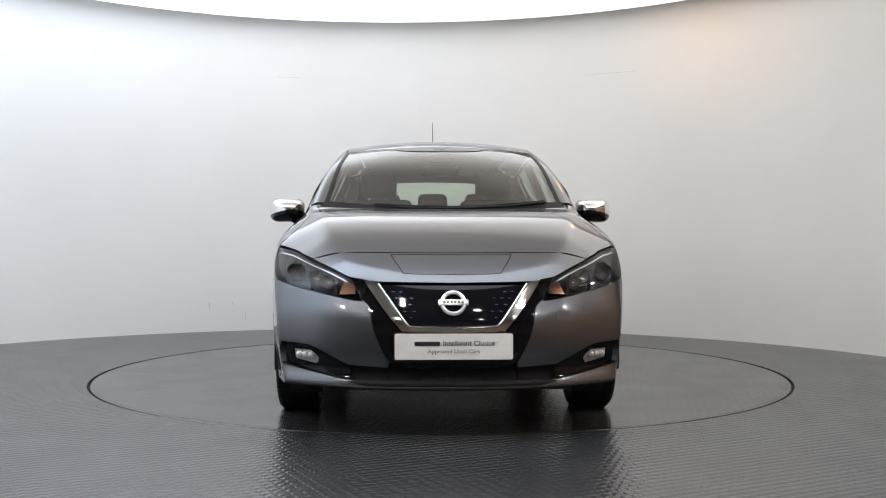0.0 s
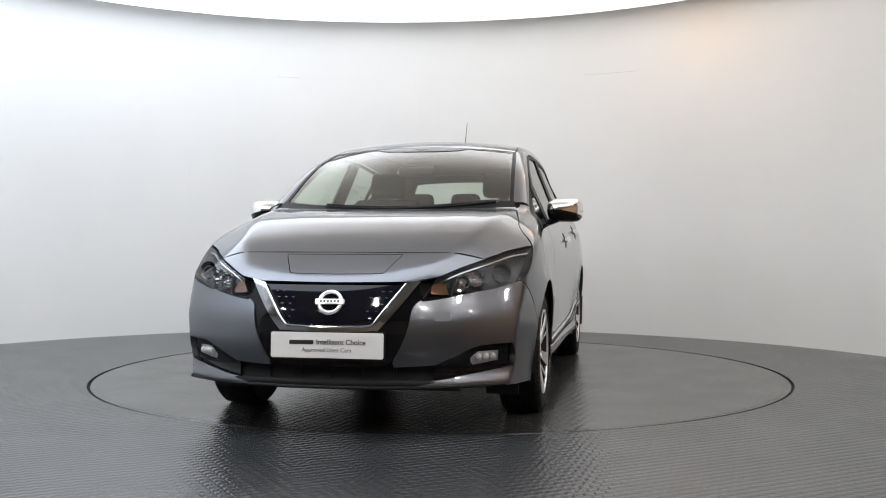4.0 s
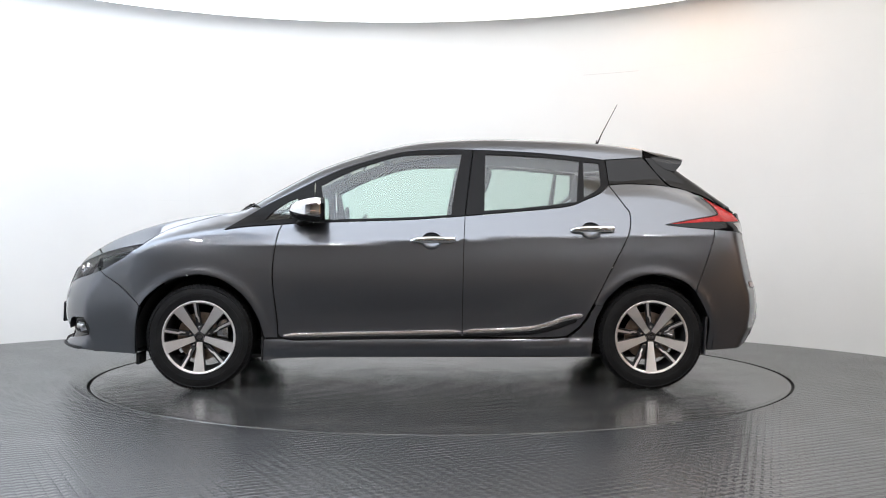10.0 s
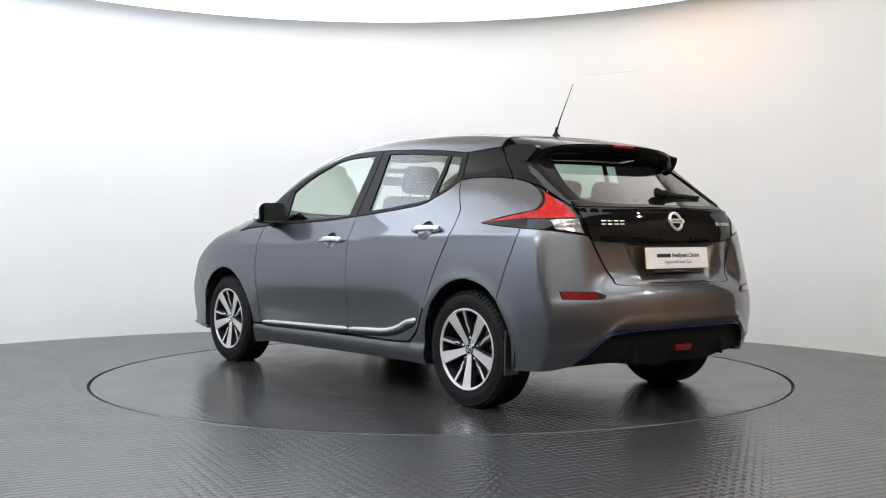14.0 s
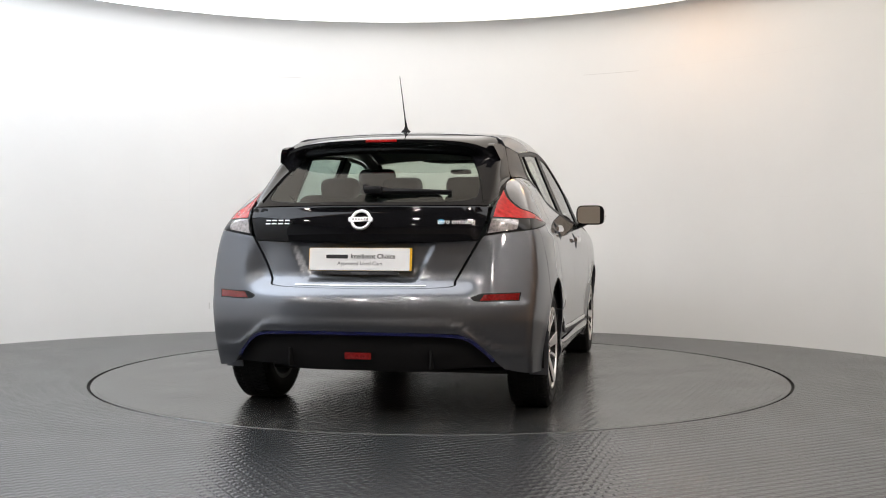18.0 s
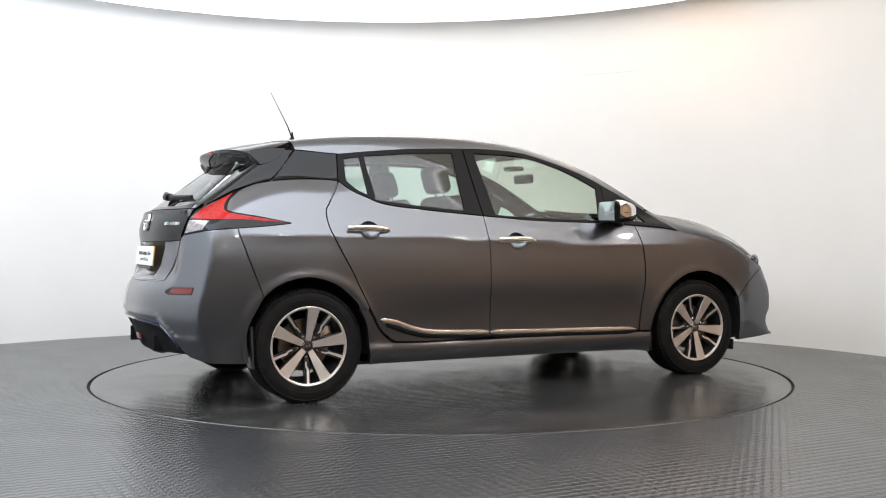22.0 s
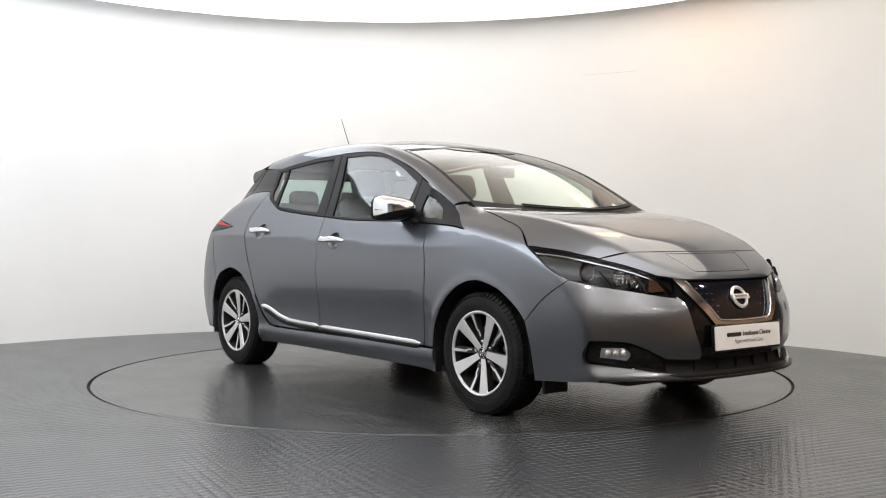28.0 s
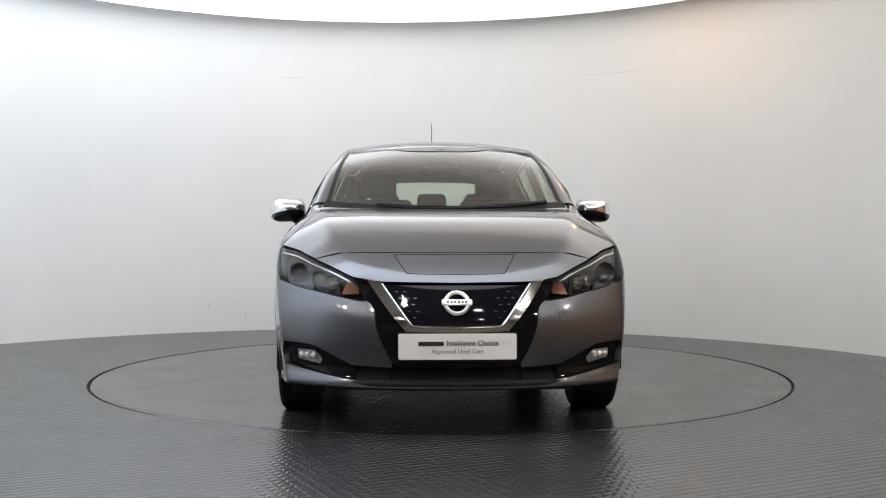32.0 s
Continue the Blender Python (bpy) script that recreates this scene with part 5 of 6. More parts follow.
# tailgate lettering
for i in range(4):
    q, nq = on_skin(round_tail, tt(0.505 - 0.037 * i, 0.984), lift=0.0005)
    mm = facing(q, nq)
    for dz in (-0.0085, 0.0085):
        carpart(part("letter_bar", rounded(rect(0.027, 0.0065, 0.001), 0.003, 0.0005, mm @ Matrix.Translation((0, dz, 0))), BADGE, CAR, "chrome bar of the model badge"))
q, nq = on_skin(round_tail, tt(0.47, 0.984), lift=0.002)
mm = facing(Vector((q.x, -q.y, q.z)), Vector((nq.x, -nq.y, nq.z)))
writing("zero emission", 0.033, BADGE, mm, CAR, label="chrome lettering", extrude=0.0012)
for o in CAR.children:
    if o.name.startswith("lettering"):
        carpart(o)
dot, nd = on_skin(round_tail, tt(0.398, 0.984), lift=0.001)
bm = lathe([(0, 0.003), (0.012, 0.003), (0.014, 0.0)], 24, axis="Z")
bmesh.ops.transform(bm, matrix=facing(Vector((dot.x, -dot.y, dot.z)), Vector((nd.x, -nd.y, nd.z))), verts=bm.verts)
carpart(part("blue_dot", bm, material("blue_badge", (0.02, 0.25, 0.45), 0.2, 0.2, 1.0), CAR, "round blue badge"))

# tail lamp inserts: clear lower part and dark divider
both_lamps = [o for o in CAR.children if o.name.startswith("tail_lamp")]
CLEAR_TAIL = material("clear_tail", (0.30, 0.27, 0.27), 0.12, 0.5, 1.0, vary=0.5, scale=60)
RED_UP = [tt(0.655, 1.150), tt(0.684, 1.104), tt(0.735, 1.060), ts(-1.76, 1.040), ts(-1.60, 1.012), ts(-1.465, 0.988)]
both("red_lens", outline(RED_UP, [ts(-1.465, 0.988), ts(-1.60, 0.996), ts(-1.74, 1.004), tt(0.765, 1.004), tt(0.640, 1.010)], [tt(0.640, 1.010), tt(0.645, 1.07), tt(0.655, 1.150)]),
     round_tail, shell, RED, both_lamps, "red lamp lens", h=0.014, lift=0.0015, rim=0.003)
both("reversing_light", outline([tt(0.755, 0.995), tt(0.70, 0.999), tt(0.634, 1.000)], [tt(0.634, 1.000), tt(0.618, 0.928)], [tt(0.618, 0.928), tt(0.752, 0.949)], [tt(0.752, 0.949), tt(0.755, 0.995)]),
     round_tail, shell, CLEAR_TAIL, both_lamps, "clear reversing light", h=0.014, lift=0.0015, rim=0.003)

# rear reflectors with the shade of their grooves painted on, fog lamp, blue strip, chrome garnish
pieces(both("rear_reflector", outline([tt(0.775, 0.638), tt(0.615, 0.632)], [tt(0.615, 0.632), tt(0.595, 0.604)], [tt(0.595, 0.604), tt(0.77, 0.606)], [tt(0.77, 0.606), tt(0.775, 0.638)]),
            round_tail, shell, DARK_RED, SIDES, "red bumper reflector", h=0.015, lift=0.002, rim=0.01))
# dark sheet for the shade in the body-coloured groove round each reflector
pieces(both("reflector_groove_shade", outline([tt(0.782, 0.642), tt(0.60, 0.638)], [tt(0.60, 0.638), tt(0.548, 0.618)], [tt(0.548, 0.618), tt(0.59, 0.599), tt(0.776, 0.601)], [tt(0.776, 0.601), tt(0.782, 0.642)]),
            round_tail, shell, TRIM, SIDES, "painted shade in the groove round the reflector", h=0.015, lift=0.0008, rim=0.006))
edge = [tt(0.66, 0.318), tt(0.605, 0.378), tt(0.545, 0.425), tt(0.47, 0.440), tt(0.30, 0.447), tt(0.0, 0.449)]
pieces([skin("blue_strip", around(outline(edge[::-1], [edge[0], (edge[0][0] - 0.006, edge[0][1] - 0.012)], [(a * 0.99, z - 0.013) for a, z in edge])), round_tail, shell, BLUE, CAR, "dark blue diffuser strip", h=0.014, lift=0.004, rim=0.012)])
carpart(part("rear_fog_lamp", rounded(rect(0.135, 0.034, 0.006), 0.01, 0.002, facing(Vector((-2.095, 0.0, 0.330)), Vector((-1, 0, -0.15)))), DARK_RED, CAR, "red rear fog lamp"))
for y in (-0.36, 0.36):
    carpart(part("diffuser_fin", box(0.12, 0.012, 0.09, (-2.045 + 0.05 * abs(y), y, 0.315), 0.003), INSERT, CAR))
pieces([skin("tailgate_garnish", around(outline([tt(0.0, 0.668), tt(0.335, 0.671)], [tt(0.335, 0.671), tt(0.335, 0.6755)], [tt(0.335, 0.6755), tt(0.0, 0.673)])), round_tail, shell, DARK_CHROME, CAR, "thin chrome tailgate strip", h=0.01, lift=0.003, rim=0.004)])


# roof spoiler, with fins down the sides of the rear window
def spoiler():
    bm = bmesh.new()
    rows = []
    n = 28
    for i in range(n + 1):
        s = -1 + 2 * i / n
        a = abs(s)
        y = 0.588 * s
        tip_x, tip_z = -1.685 + 0.120 * a**3, 1.424 - 0.024 * a**2 - 0.045 * a**8
        fx = -1.392 + 0.03 * a
        fz = float(meet(cabin, np.array([[fx, y * 0.95, 1.9]]), np.array([[0, 0, -1.0]]))[0][2]) - 0.003
        drop = float(step(0.80, 1.0, np.array(a)))
        prof = [(fx, fz - 0.03), (fx - 0.002, fz), ((fx + tip_x) / 2, (fz + tip_z) / 2 + 0.006), (tip_x + 0.02, tip_z + 0.005), (tip_x, tip_z - 0.002),
                (tip_x + 0.004, tip_z - 0.016), (tip_x + 0.035 + 0.0 * drop, tip_z - 0.040 - 0.055 * drop), (tip_x + 0.09, tip_z - 0.065 - 0.05 * drop)]
        rows.append([bm.verts.new((px, y * (0.95 if j < 2 else 1.0), pz)) for j, (px, pz) in enumerate(prof)])
    for a, b in zip(rows, rows[1:]):
        for i in range(len(a) - 1):
            bm.faces.new((a[i], a[i + 1], b[i + 1], b[i]))
    for end in (rows[0], rows[-1]):
        bm.faces.new(end)
    return bm


def fin():
    bm = bmesh.new()
    pts = [(-1.40, 1.412), (-1.50, 1.410), (-1.575, 1.398), (-1.600, 1.386), (-1.588, 1.360), (-1.548, 1.316), (-1.49, 1.33), (-1.43, 1.37)]
    rows = []
    for dy in (0.0, -0.03):
        rows.append([])
        for x, z in pts:
            q, nq = on_skin(from_side, (x, z))
            line = 0.580 + 0.036 * float(step(1.41, 1.31, np.array(z))) + 0.030 * float(step(1.30, 1.17, np.array(z)))
            rows[-1].append(bm.verts.new((x, max(line, min(q.y, 0.66) + 0.003) + dy, z)))
    n = len(pts)
    bm.faces.new(rows[0])
    bm.faces.new(rows[1][::-1])
    for i in range(n):
        bm.faces.new((rows[0][i], rows[0][(i + 1) % n], rows[1][(i + 1) % n], rows[1][i]))
    return bm


pair("spoiler_fin", fin, BLACK, SIDES, "gloss black fin beside the rear window")
SPOILER = carpart(part("roof_spoiler", spoiler(), BLACK, CAR, "gloss black roof spoiler", smooth=40))
bm = bmesh.new()
rows = []
for i in range(25):
    s = -1 + i / 12
    a = abs(s)
    drop = float(step(0.80, 1.0, np.array(a)))
    tx, tz = -1.685 + 0.120 * a**3 - 0.002, 1.424 - 0.024 * a**2 - 0.045 * a**8
    rows.append([bm.verts.new((tx + dx, 0.582 * s, tz + dz)) for dx, dz in ((0.001, -0.006), (0.003, -0.017), (0.033, -0.042 - 0.055 * drop), (0.088, -0.068 - 0.05 * drop))])
for a, b in zip(rows, rows[1:]):
    for i in range(3):
        bm.faces.new((a[i], a[i + 1], b[i + 1], b[i]))
part("spoiler_underside", bm, BLACK, SPOILER, "gloss black spoiler underside")
part("stop_lamp", box(0.02, 0.17, 0.014, (-1.680, 0, 1.415), 0.003), RED, SPOILER, "red high stop lamp")
# rear wiper
q0, n0 = on_skin(from_rear, (-0.03, 1.125), cabin, 0.02)
q1, n1 = on_skin(from_rear, (-0.42, 1.128), cabin, 0.012)
RW = carpart(part("rear_wiper", sweep([q0 + Vector((0, 0.05, 0.02)), q0, q0.lerp(q1, 0.3), q1], [0.018, 0.022, 0.014, 0.007], 8), TRIM, CAR, "black rear wiper arm"))
part("wiper_blade", sweep([q0 + Vector((0.01, -0.08, -0.012)), q1 + Vector((0.004, 0.0, -0.012))], 0.006, 6), TRIM, RW)
part("wiper_cap", box(0.05, 0.10, 0.04, q0 + Vector((0.0, 0.0, 0.005)), 0.015), TRIM, RW)
# antenna
base, nb = on_skin(from_top, (-1.16, 0.0), cabin)
AN = carpart(part("antenna", lathe([(0.028, -0.004), (0.026, 0.004), (0.012, 0.018), (0.006, 0.04), (0.0045, 0.055), (0.0, 0.055)], 20, axis="Z", at=base), TRIM, CAR, "black roof antenna"))
part("antenna_mast", sweep([base + Vector((-0.006, 0, 0.03)), base + Vector((-0.03, 0, 0.09)), base + Vector((-0.140, 0, 0.298))], [0.005, 0.0035, 0.0018], 8), TRIM, AN, "thin black antenna mast")

# door handles, their cups and the chrome strips
for doors, (x0, z0, x1, z1) in ((FRONT_DOORS, HANDLE_FRONT), (REAR_DOORS, HANDLE_REAR)):
    loop_ = cup_loop((x0, z0, x1, z1))
    def cup(loop_=loop_):
        bm = bmesh.new()
        cx, cz = sum(q[0] for q in loop_) / 24, sum(q[1] for q in loop_) / 24
        rows = []
        edge_ = meet(shell, *from_side(np.array(loop_)))
        mid_ = edge_.mean(0)
        for s, d in ((1.005, -0.001), (0.97, 0.004), (0.85, 0.016), (0.6, 0.026), (0.3, 0.030), (0.03, 0.031)):
            rows.append([bm.verts.new(mid_ + (e - mid_) * s - np.array([0, d, 0])) for e in edge_])
        for a, b in zip(rows, rows[1:]):
            for i in range(24):
                bm.faces.new((a[i], a[(i + 1) % 24], b[(i + 1) % 24], b[i]))
        bm.faces.new(rows[-1])
        return bm
    def grip(x0=x0, z0=z0, x1=x1, z1=z1):
        pts, rad = [], []
        for k in range(17):
            s = k / 16
            p, n = on_skin(from_side, (x0 + (x1 - x0) * s, z0 + (z1 - z0) * s), lift=0.006 + 0.018 * math.sin(math.pi * min(1, s * 1.1)) ** 0.5 if s < 0.9 else 0.016)
            pts.append(p)
            rad.append((0.0045 + 0.0060 * min(1, 3.2 * s) ** 0.6) * (1.0 if s < 0.97 else 0.8))
        return sweep(pts, rad, 14, flat=1.75)
    pair("handle_cup", cup, PAINT, doors, "grey concave recess behind the door handle")
    pair("door_handle", grip, CHROME, doors, "chrome bar door handle")
MOULDING = material("bright_moulding", (0.74, 0.74, 0.76), 0.2, 1.0)


def strip_along(line, radius):
    pts = [on_skin(from_side, c, lift=0.004)[0] for c in curve(line, 6)]
    return sweep(pts, [radius * min(1, 0.35 + 0.9 * min(k, len(pts) - 1 - k)) for k in range(len(pts))], 12, flat=3.0)


pair("door_moulding", lambda: strip_along([(0.848, 0.322), (0.50, 0.329), (0.114, 0.336), (-0.212, 0.343)], 0.0050), MOULDING, FRONT_DOORS, "chrome strip along the door's foot")
pair("door_moulding", lambda: strip_along([(-0.222, 0.344), (-0.50, 0.354), (-0.63, 0.364), (-0.74, 0.390), (-0.83, 0.424), (-0.935, 0.443)], 0.0050), MOULDING, REAR_DOORS, "chrome strip along the door's foot")

for line, owners in (([(0.846, 0.305), (0.50, 0.311), (0.114, 0.317), (-0.212, 0.324)], FRONT_DOORS), ([(-0.222, 0.325), (-0.50, 0.334), (-0.64, 0.343), (-0.75, 0.366), (-0.84, 0.398), (-0.90, 0.420)], REAR_DOORS)):
    pair("moulding_foot", lambda: strip_along(line, 0.0050), TRIM, owners, "black lower edge of the door strip")


# door mirrors
def mirror_cap():
    bm = bmesh.new()
    bmesh.ops.create_uvsphere(bm, u_segments=36, v_segments=20, radius=1.0)
    for v in bm.verts:
        x, y, z = v.co
        sx, sy, sz = ((abs(c) ** p) * math.copysign(1, c) for c, p in ((x, 0.72), (y, 0.56), (z, 0.56)))
        front = max(0.0, sx)
        v.co = (0.645 + (0.160 if x > 0 else 0.060) * sx - 0.045 * max(0, sy) * front, 0.922 + 0.103 * sy * (1 - 0.12 * front) - 0.008 * front,
                1.070 + (0.071 + 0.004 * sy) * sz * (1 - 0.16 * front) - 0.008 * front)
    return bm


def mirror_cut(z, keep_top, grow=1.0):
    bm = mirror_cap()
    bmesh.ops.bisect_plane(bm, geom=bm.verts[:] + bm.edges[:] + bm.faces[:], plane_co=(0.65, 0.92, z), plane_no=(-0.16, 0.10, 1), clear_outer=not keep_top, clear_inner=keep_top)
    if keep_top:
        bmesh.ops.bisect_plane(bm, geom=bm.verts[:] + bm.edges[:] + bm.faces[:], plane_co=(0.600, 0, 0), plane_no=(1, 0, 0), clear_inner=True)
    for v in bm.verts:
        v.co = Vector((0.66, 0.92, 1.07)) + (v.co - Vector((0.66, 0.92, 1.07))) * grow
    return bm


MIRRORS = pair("door_mirror", lambda: mirror_cut(1.040, False), BLACK, FRONT_DOORS, "door mirror with a chrome cap")
pair("mirror_cap", lambda: mirror_cut(1.041, True, 1.015), CHROME, MIRRORS, "chrome mirror cap")
pair("mirror_shell", lambda: rounded(rect(0.198, 0.138, 0.040), 0.03, 0.006, facing((0.606, 0.922, 1.070), (-1, 0, 0)) @ Matrix.Translation((0, 0, -0.012))), BLACK, MIRRORS)
pair("mirror_glass", lambda: rounded(rect(0.180, 0.122, 0.034), 0.002, 0, facing((0.5865, 0.922, 1.070), (-1, 0.05, 0))), material("mirror", (0.85, 0.86, 0.87), 0.02, 1.0), MIRRORS, "silvered mirror glass")
pair("mirror_arm", lambda: sweep([(0.76, 0.775, 0.984), (0.74, 0.83, 0.995), (0.69, 0.88, 1.012)], [0.040, 0.034, 0.028], 12, flat=0.6), TRIM, MIRRORS, "black mirror arm")
pair("mirror_indicator", lambda: sweep([(0.640, 1.026, 1.062), (0.690, 1.012, 1.060), (0.730, 0.985, 1.057)], [0.003, 0.005, 0.003], 8), AMBER, MIRRORS, "amber side indicator")

# windscreen wipers and black cowl
carpart(skin("cowl", outline(*[[(1.262, 0), (1.25, 0.2), (1.20, 0.45), (1.10, 0.683)], [(1.10, 0.683), (1.04, 0.672)], [(1.04, 0.672), (1.13, 0.45), (1.195, 0.2), (1.205, 0), (1.195, -0.2), (1.13, -0.45), (1.04, -0.672)], [(1.04, -0.672), (1.10, -0.683)],
                               [(1.10, -0.683), (1.20, -0.45), (1.25, -0.2), (1.262, 0)]]), from_top, cabin, TRIM, CAR, "black cowl under the windscreen", lift=0.004, h=0.025))
for ya, yb in ((0.30, -0.38), (0.57, 0.22)):
    def along(s, lift, up):
        y = ya + (yb - ya) * s
        return on_skin(from_top, (1.222 - up - 0.185 * (y / 0.66) ** 2, y), cabin, lift)[0]
    arm = carpart(part("wiper", sweep([along(k / 8, 0.008 - 0.001 * k / 8, 0.0) for k in range(9)], [0.010, 0.009, 0.009, 0.008, 0.007, 0.006, 0.006, 0.005, 0.004], 8), TRIM, CAR, "black windscreen wiper"))
    part("wiper_blade", sweep([along(k / 8, 0.006, 0.018) for k in range(9)], 0.006, 6), RUBBER, arm)

# black trim down both sides of the windscreen
pieces(both("windscreen_trim", outline([(a, b + 0.004) for a, b in SCREEN_SIDE], [(SCREEN_SIDE[-1][0], SCREEN_SIDE[-1][1] + 0.004), (SCREEN_SIDE[-1][0], SCREEN_SIDE[-1][1] - 0.018)],
                                       [(a, b - 0.018) for a, b in SCREEN_SIDE[::-1]], [(SCREEN_SIDE[0][0], SCREEN_SIDE[0][1] - 0.018), (SCREEN_SIDE[0][0], SCREEN_SIDE[0][1] + 0.004)]),
            from_top, cabin, TRIM, SIDES, "black windscreen edge trim", h=0.02, lift=0.001, rim=0.008))
# dark printed edge and sensor shade at the top of the windscreen
carpart(skin("windscreen_edge", outline([(0.338, -0.56), (0.352, -0.3), (0.356, 0), (0.352, 0.3), (0.338, 0.56)], [(0.338, 0.56), (0.318, 0.56)], [(0.318, 0.56), (0.333, 0.3), (0.338, 0), (0.333, -0.3), (0.318, -0.56)], [(0.318, -0.56), (0.338, -0.56)]),
             from_top, cabin, TRIM, CAR, "black printed upper edge of the windscreen", h=0.02, lift=0.0006, rim=0))
shade_ = carpart(skin("sensor_shade", outline([(0.345, -0.29), (0.40, -0.24), (0.438, -0.13), (0.445, 0), (0.438, 0.13), (0.40, 0.24), (0.345, 0.29)], [(0.345, 0.29), (0.352, 0.0), (0.345, -0.29)]),
                      from_top, cabin, BLACK, CAR, "dark printed sensor shade on the windscreen", h=0.02, lift=0.0012, rim=0))
skin("sensor_window", outline([(0.385, -0.04), (0.435, 0.0)], [(0.435, 0.0), (0.385, 0.04)], [(0.385, 0.04), (0.385, -0.04)][::1]), from_top, cabin, GREY_INK, shade_, "small grey sensor window", h=0.01, lift=0.002, rim=0)
# mud flaps and deflectors
pair("mud_flap", lambda: rounded([(-0.052, -0.10), (0.045, -0.10), (0.050, 0.13), (-0.020, 0.13)], 0.012, 0.003, facing((-1.676, 0.835, 0.305), (1, 0, 0.05))), PAINT, SIDES, "grey painted mud flap")
pair("air_deflector", lambda: box(0.02, 0.16, 0.07, (1.735, 0.70, 0.175), 0.004), PLASTIC, SIDES, "black air deflector")
pair("front_flap", lambda: box(0.012, 0.10, 0.14, (0.975, 0.81, 0.245), 0.003), PLASTIC, SIDES)
bm = box(0.06, 1.3, 0.07, (-1.35, 0, 0.30), 0.02)
carpart(part("rear_axle", bm, PLASTIC, CAR))

# ---- inside the car ----
carpart(skin("headliner", outline(*[[(0.30, 0), (0.25, 0.50)], [(0.25, 0.50), (-0.5, 0.50), (-1.45, 0.46)], [(-1.45, 0.46), (-1.5, 0), (-1.45, -0.46)], [(-1.45, -0.46), (-0.5, -0.50), (0.25, -0.50)], [(0.25, -0.50), (0.30, 0)]]),
             from_top, cabin, LINING, CAR, "pale grey headliner", lift=-0.03, h=0.08, rim=0))
both_cards = both("door_card", outline([(0.95, 0.30), (1.0, 0.95)], [(1.0, 0.95), (0.1, 1.005), (-0.85, 1.085), (-1.2, 1.20)], [(-1.2, 1.20), (-1.75, 1.05)], [(-1.75, 1.05), (-1.75, 0.72)], [(-1.75, 0.72), (-0.9, 0.70), (-0.85, 0.30)], [(-0.85, 0.30), (0.95, 0.30)]),
                  from_side, shell, CLOTH, SIDES, "dark grey inner door trim", lift=-0.07, h=0.08, rim=0)
pieces(both_cards)
pieces(both("pillar_trim", outline([(-0.17, 1.0), (-0.34, 1.03)], [(-0.34, 1.03), (-0.36, 1.42)], [(-0.36, 1.42), (-0.23, 1.42)], [(-0.23, 1.42), (-0.17, 1.0)]), from_side, shell, CLOTH, SIDES, "dark centre pillar trim", lift=-0.035, h=0.05, rim=0))
pieces(both("rear_pillar_trim", outline([(-1.08, 1.13), (-1.08, 1.38)], [(-1.08, 1.38), (-1.45, 1.36)], [(-1.45, 1.36), (-1.78, 1.08)], [(-1.78, 1.08), (-1.78, 0.98), (-1.08, 1.0)], [(-1.08, 1.0), (-1.08, 1.13)]),
            from_side, cabin, LINING, SIDES, "grey rear pillar trim", lift=-0.035, h=0.05, rim=0))
pieces(both("front_pillar_trim", outline([ct(1.0, 0.645), ct(0.7, 0.605), ct(0.40, 0.555)], [ct(0.40, 0.555), cs(0.40, 1.36)], [cs(0.40, 1.36), cs(0.70, 1.235), cs(0.97, 1.095)], [cs(0.97, 1.095), ct(1.0, 0.645)]),
            from_corner, cabin, CLOTH, SIDES, "dark front pillar trim", lift=-0.03, h=0.04, rim=0))
bm = bmesh.new()
rows = []
for k in range(13):
    s = -1 + k / 6
    y = 0.66 * s
    hood_ = 0.035 * math.exp(-(((y + 0.36) / 0.16) ** 2))
    rows.append([bm.verts.new((x - 0.12 * s * s * (x > 0.8), y, z + (hood_ if 0.6 < x < 0.8 else 0))) for x, z in ((1.18, 0.98), (0.95, 0.995), (0.74, 0.985), (0.64, 0.955), (0.60, 0.88), (0.66, 0.70), (0.80, 0.45))])
for a, b in zip(rows, rows[1:]):
    for i in range(6):
        bm.faces.new((a[i], a[i + 1], b[i + 1], b[i]))
carpart(part("dashboard", bm, PLASTIC, CAR, "dark grey dashboard", smooth=50))
carpart(part("dash_screen", box(0.02, 0.24, 0.12, (0.63, 0.0, 0.925), 0.005), BLACK, CAR))
carpart(part("cabin_floor", box(2.6, 1.36, 0.02, (-0.35, 0, 0.30)), CLOTH, CAR))
carpart(part("boot_floor", box(0.75, 1.20, 0.03, (-1.62, 0, 0.62), 0.01), CLOTH, CAR))
carpart(part("parcel_shelf", box(0.50, 1.10, 0.02, (-1.62, 0, 0.985), 0.006), CLOTH, CAR, "dark parcel shelf"))
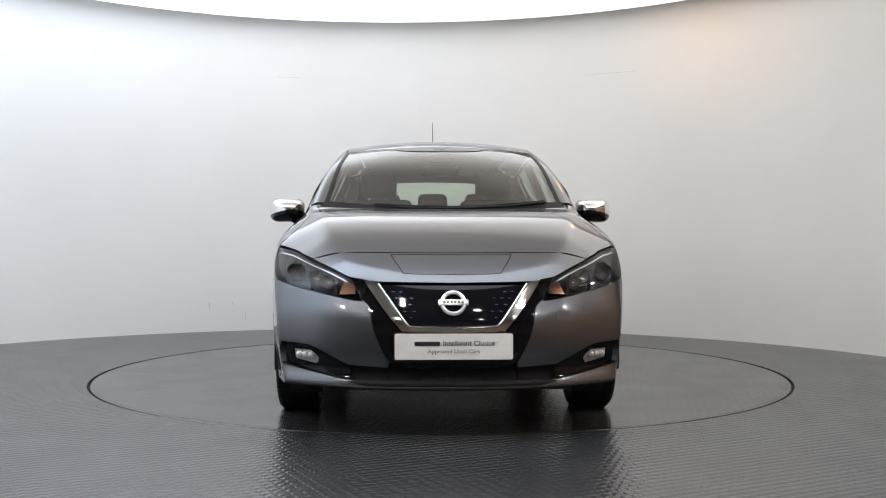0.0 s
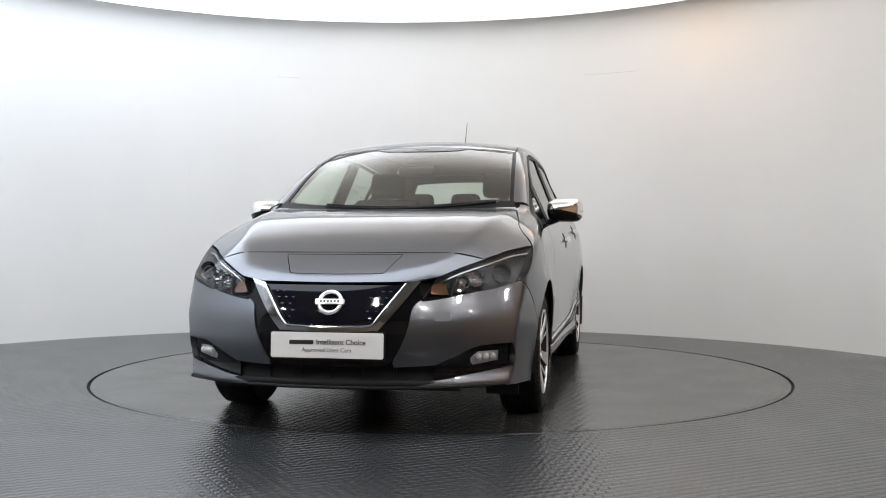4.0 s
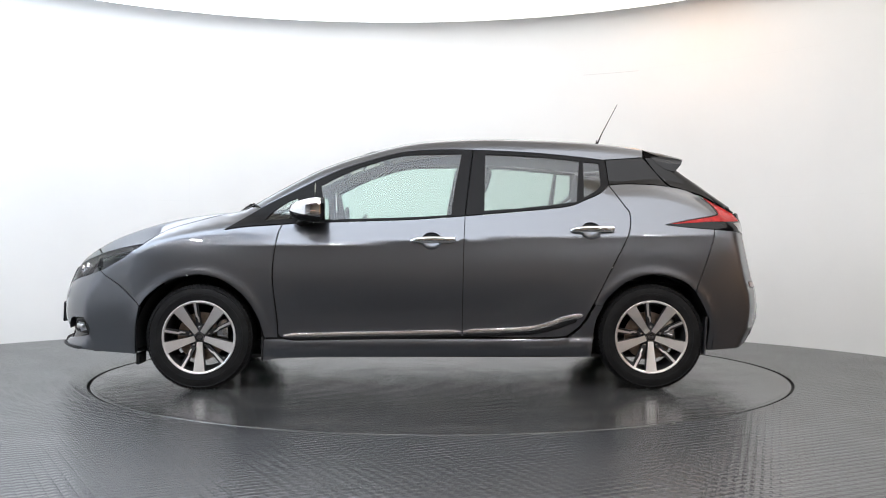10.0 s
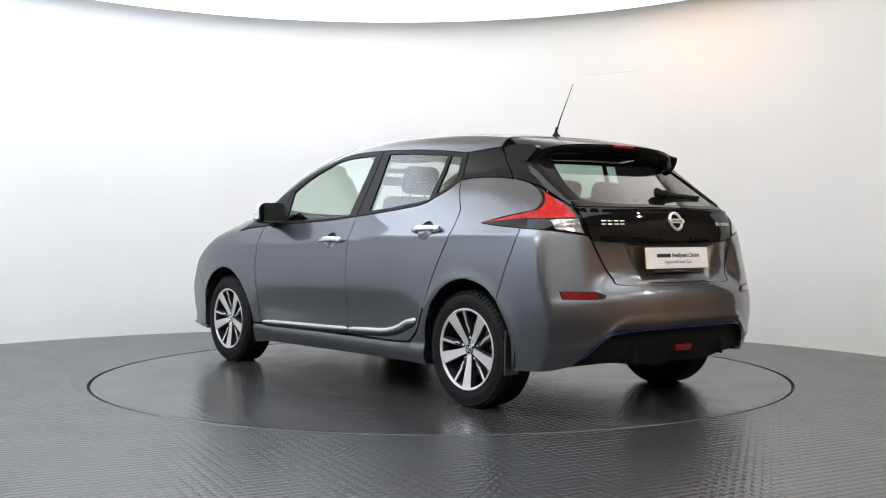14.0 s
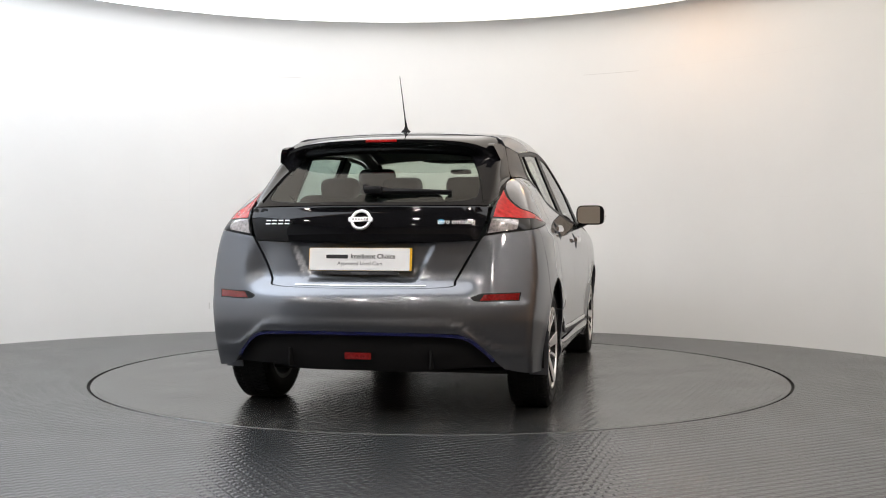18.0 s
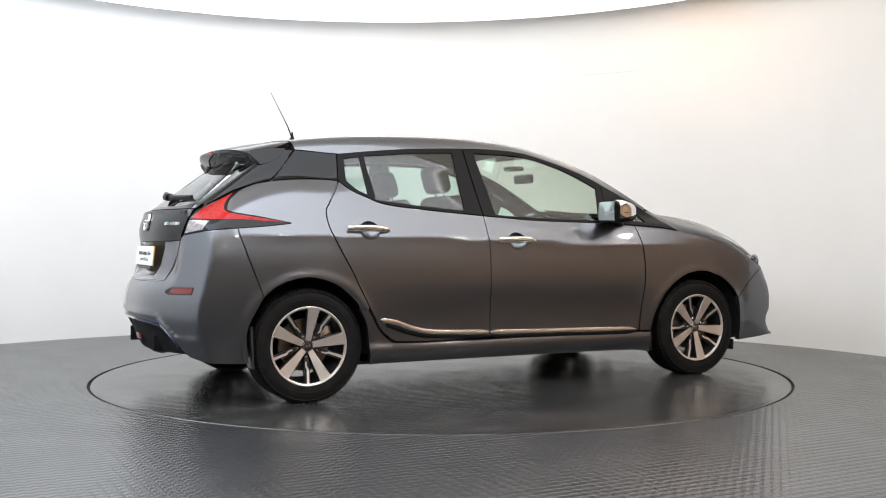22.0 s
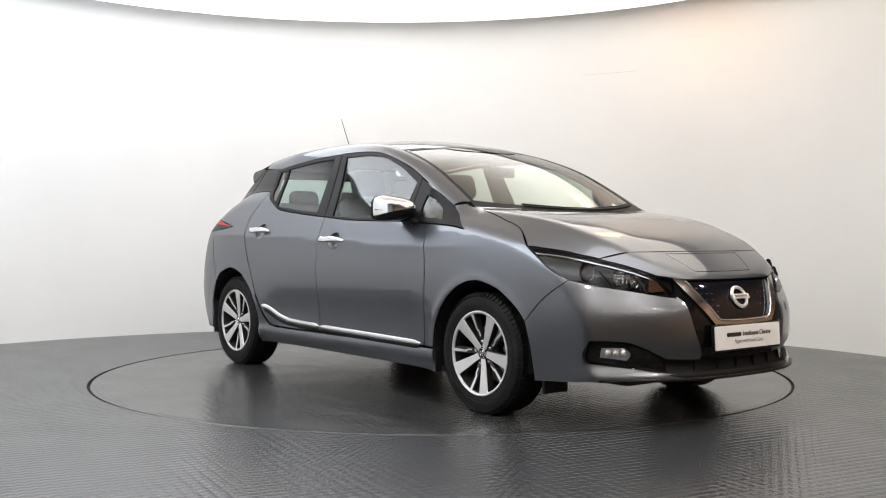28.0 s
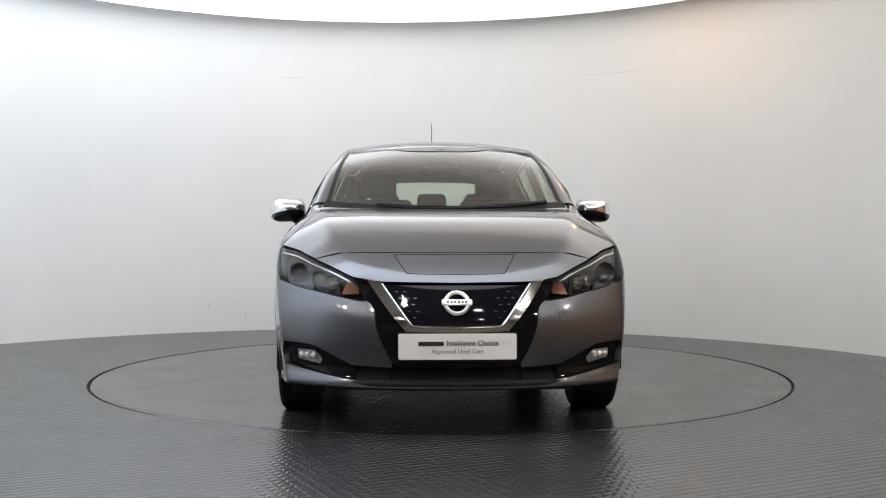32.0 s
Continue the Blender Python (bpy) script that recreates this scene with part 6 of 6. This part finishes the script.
# steering wheel on the right-hand side
bm = lathe([(0.172 + 0.014 * math.cos(2 * math.pi * k / 10), 0.014 * math.sin(2 * math.pi * k / 10)) for k in range(11)], 40, axis="X")
mw = pose(0.50, -0.37, 0.90, 0, -24, 0)
bmesh.ops.transform(bm, matrix=mw, verts=bm.verts)
SW = carpart(part("steering_wheel", bm, TRIM, CAR, "black steering wheel"))
part("steering_boss", box(0.05, 0.15, 0.11, (0.01, 0, -0.01), 0.03, m=None), TRIM, SW).matrix_local = mw
for a in (0, 180, 270):
    o = part("steering_spoke", box(0.02, 0.17, 0.03, (0.005, 0.085, 0), 0.006), TRIM, SW)
    o.matrix_local = mw @ pose(0, 0, 0, a, 0, 0)
carpart(part("steering_column", sweep([(0.52, -0.37, 0.89), (0.75, -0.37, 0.78)], 0.04, 10), TRIM, CAR))


def seat(x, y):
    s = carpart(part("seat", box(0.52, 0.50, 0.16, (x, y, 0.53), 0.05, 4), CLOTH, CAR, "dark grey cloth front seat", smooth=60))
    back = part("seat_back", box(0.13, 0.48, 0.62, (0, 0, 0.31), 0.055, 4), CLOTH, s, smooth=60)
    back.matrix_local = pose(x - 0.24, y, 0.57, 0, -17, 0)
    rest = part("headrest", box(0.10, 0.25, 0.18, (0, 0, 0.73), 0.045, 4), CLOTH, s, smooth=60)
    rest.matrix_local = pose(x - 0.24, y, 0.57, 0, -17, 0)
    for dy in (-0.06, 0.06):
        post = part("headrest_post", sweep([(0, dy, 0.58), (0, dy, 0.68)], 0.007, 8), SATIN, s)
        post.matrix_local = pose(x - 0.24, y, 0.57, 0, -17, 0)


seat(0.10, 0.40)
seat(0.10, -0.40)
bench = carpart(part("rear_bench", box(0.50, 1.24, 0.16, (-0.80, 0, 0.57), 0.05, 4), CLOTH, CAR, "dark grey cloth rear bench", smooth=60))
for y, w in ((0.40, 0.46), (-0.06, 0.34), (-0.43, 0.40)):
    back = part("bench_back", box(0.14, w, 0.58, (0, 0, 0.29), 0.05, 4), CLOTH, bench, smooth=60)
    back.matrix_local = pose(-1.02, y, 0.60, 0, -20, 0)
for y in (0.37, 0.0, -0.37):
    rest = part("headrest", box(0.10, 0.23, 0.12, (0, 0, 0.625), 0.045, 4), CLOTH, bench, smooth=60)
    rest.matrix_local = pose(-1.02, y, 0.60, 0, -20, 0)
carpart(part("cabin_mirror", box(0.035, 0.23, 0.065, (0.53, 0.0, 1.315), 0.015, 3), TRIM, CAR, "black interior mirror"))
carpart(part("camera_pod", box(0.09, 0.14, 0.03, (0.45, 0.0, 1.385), 0.012, 3), TRIM, CAR))


motions()
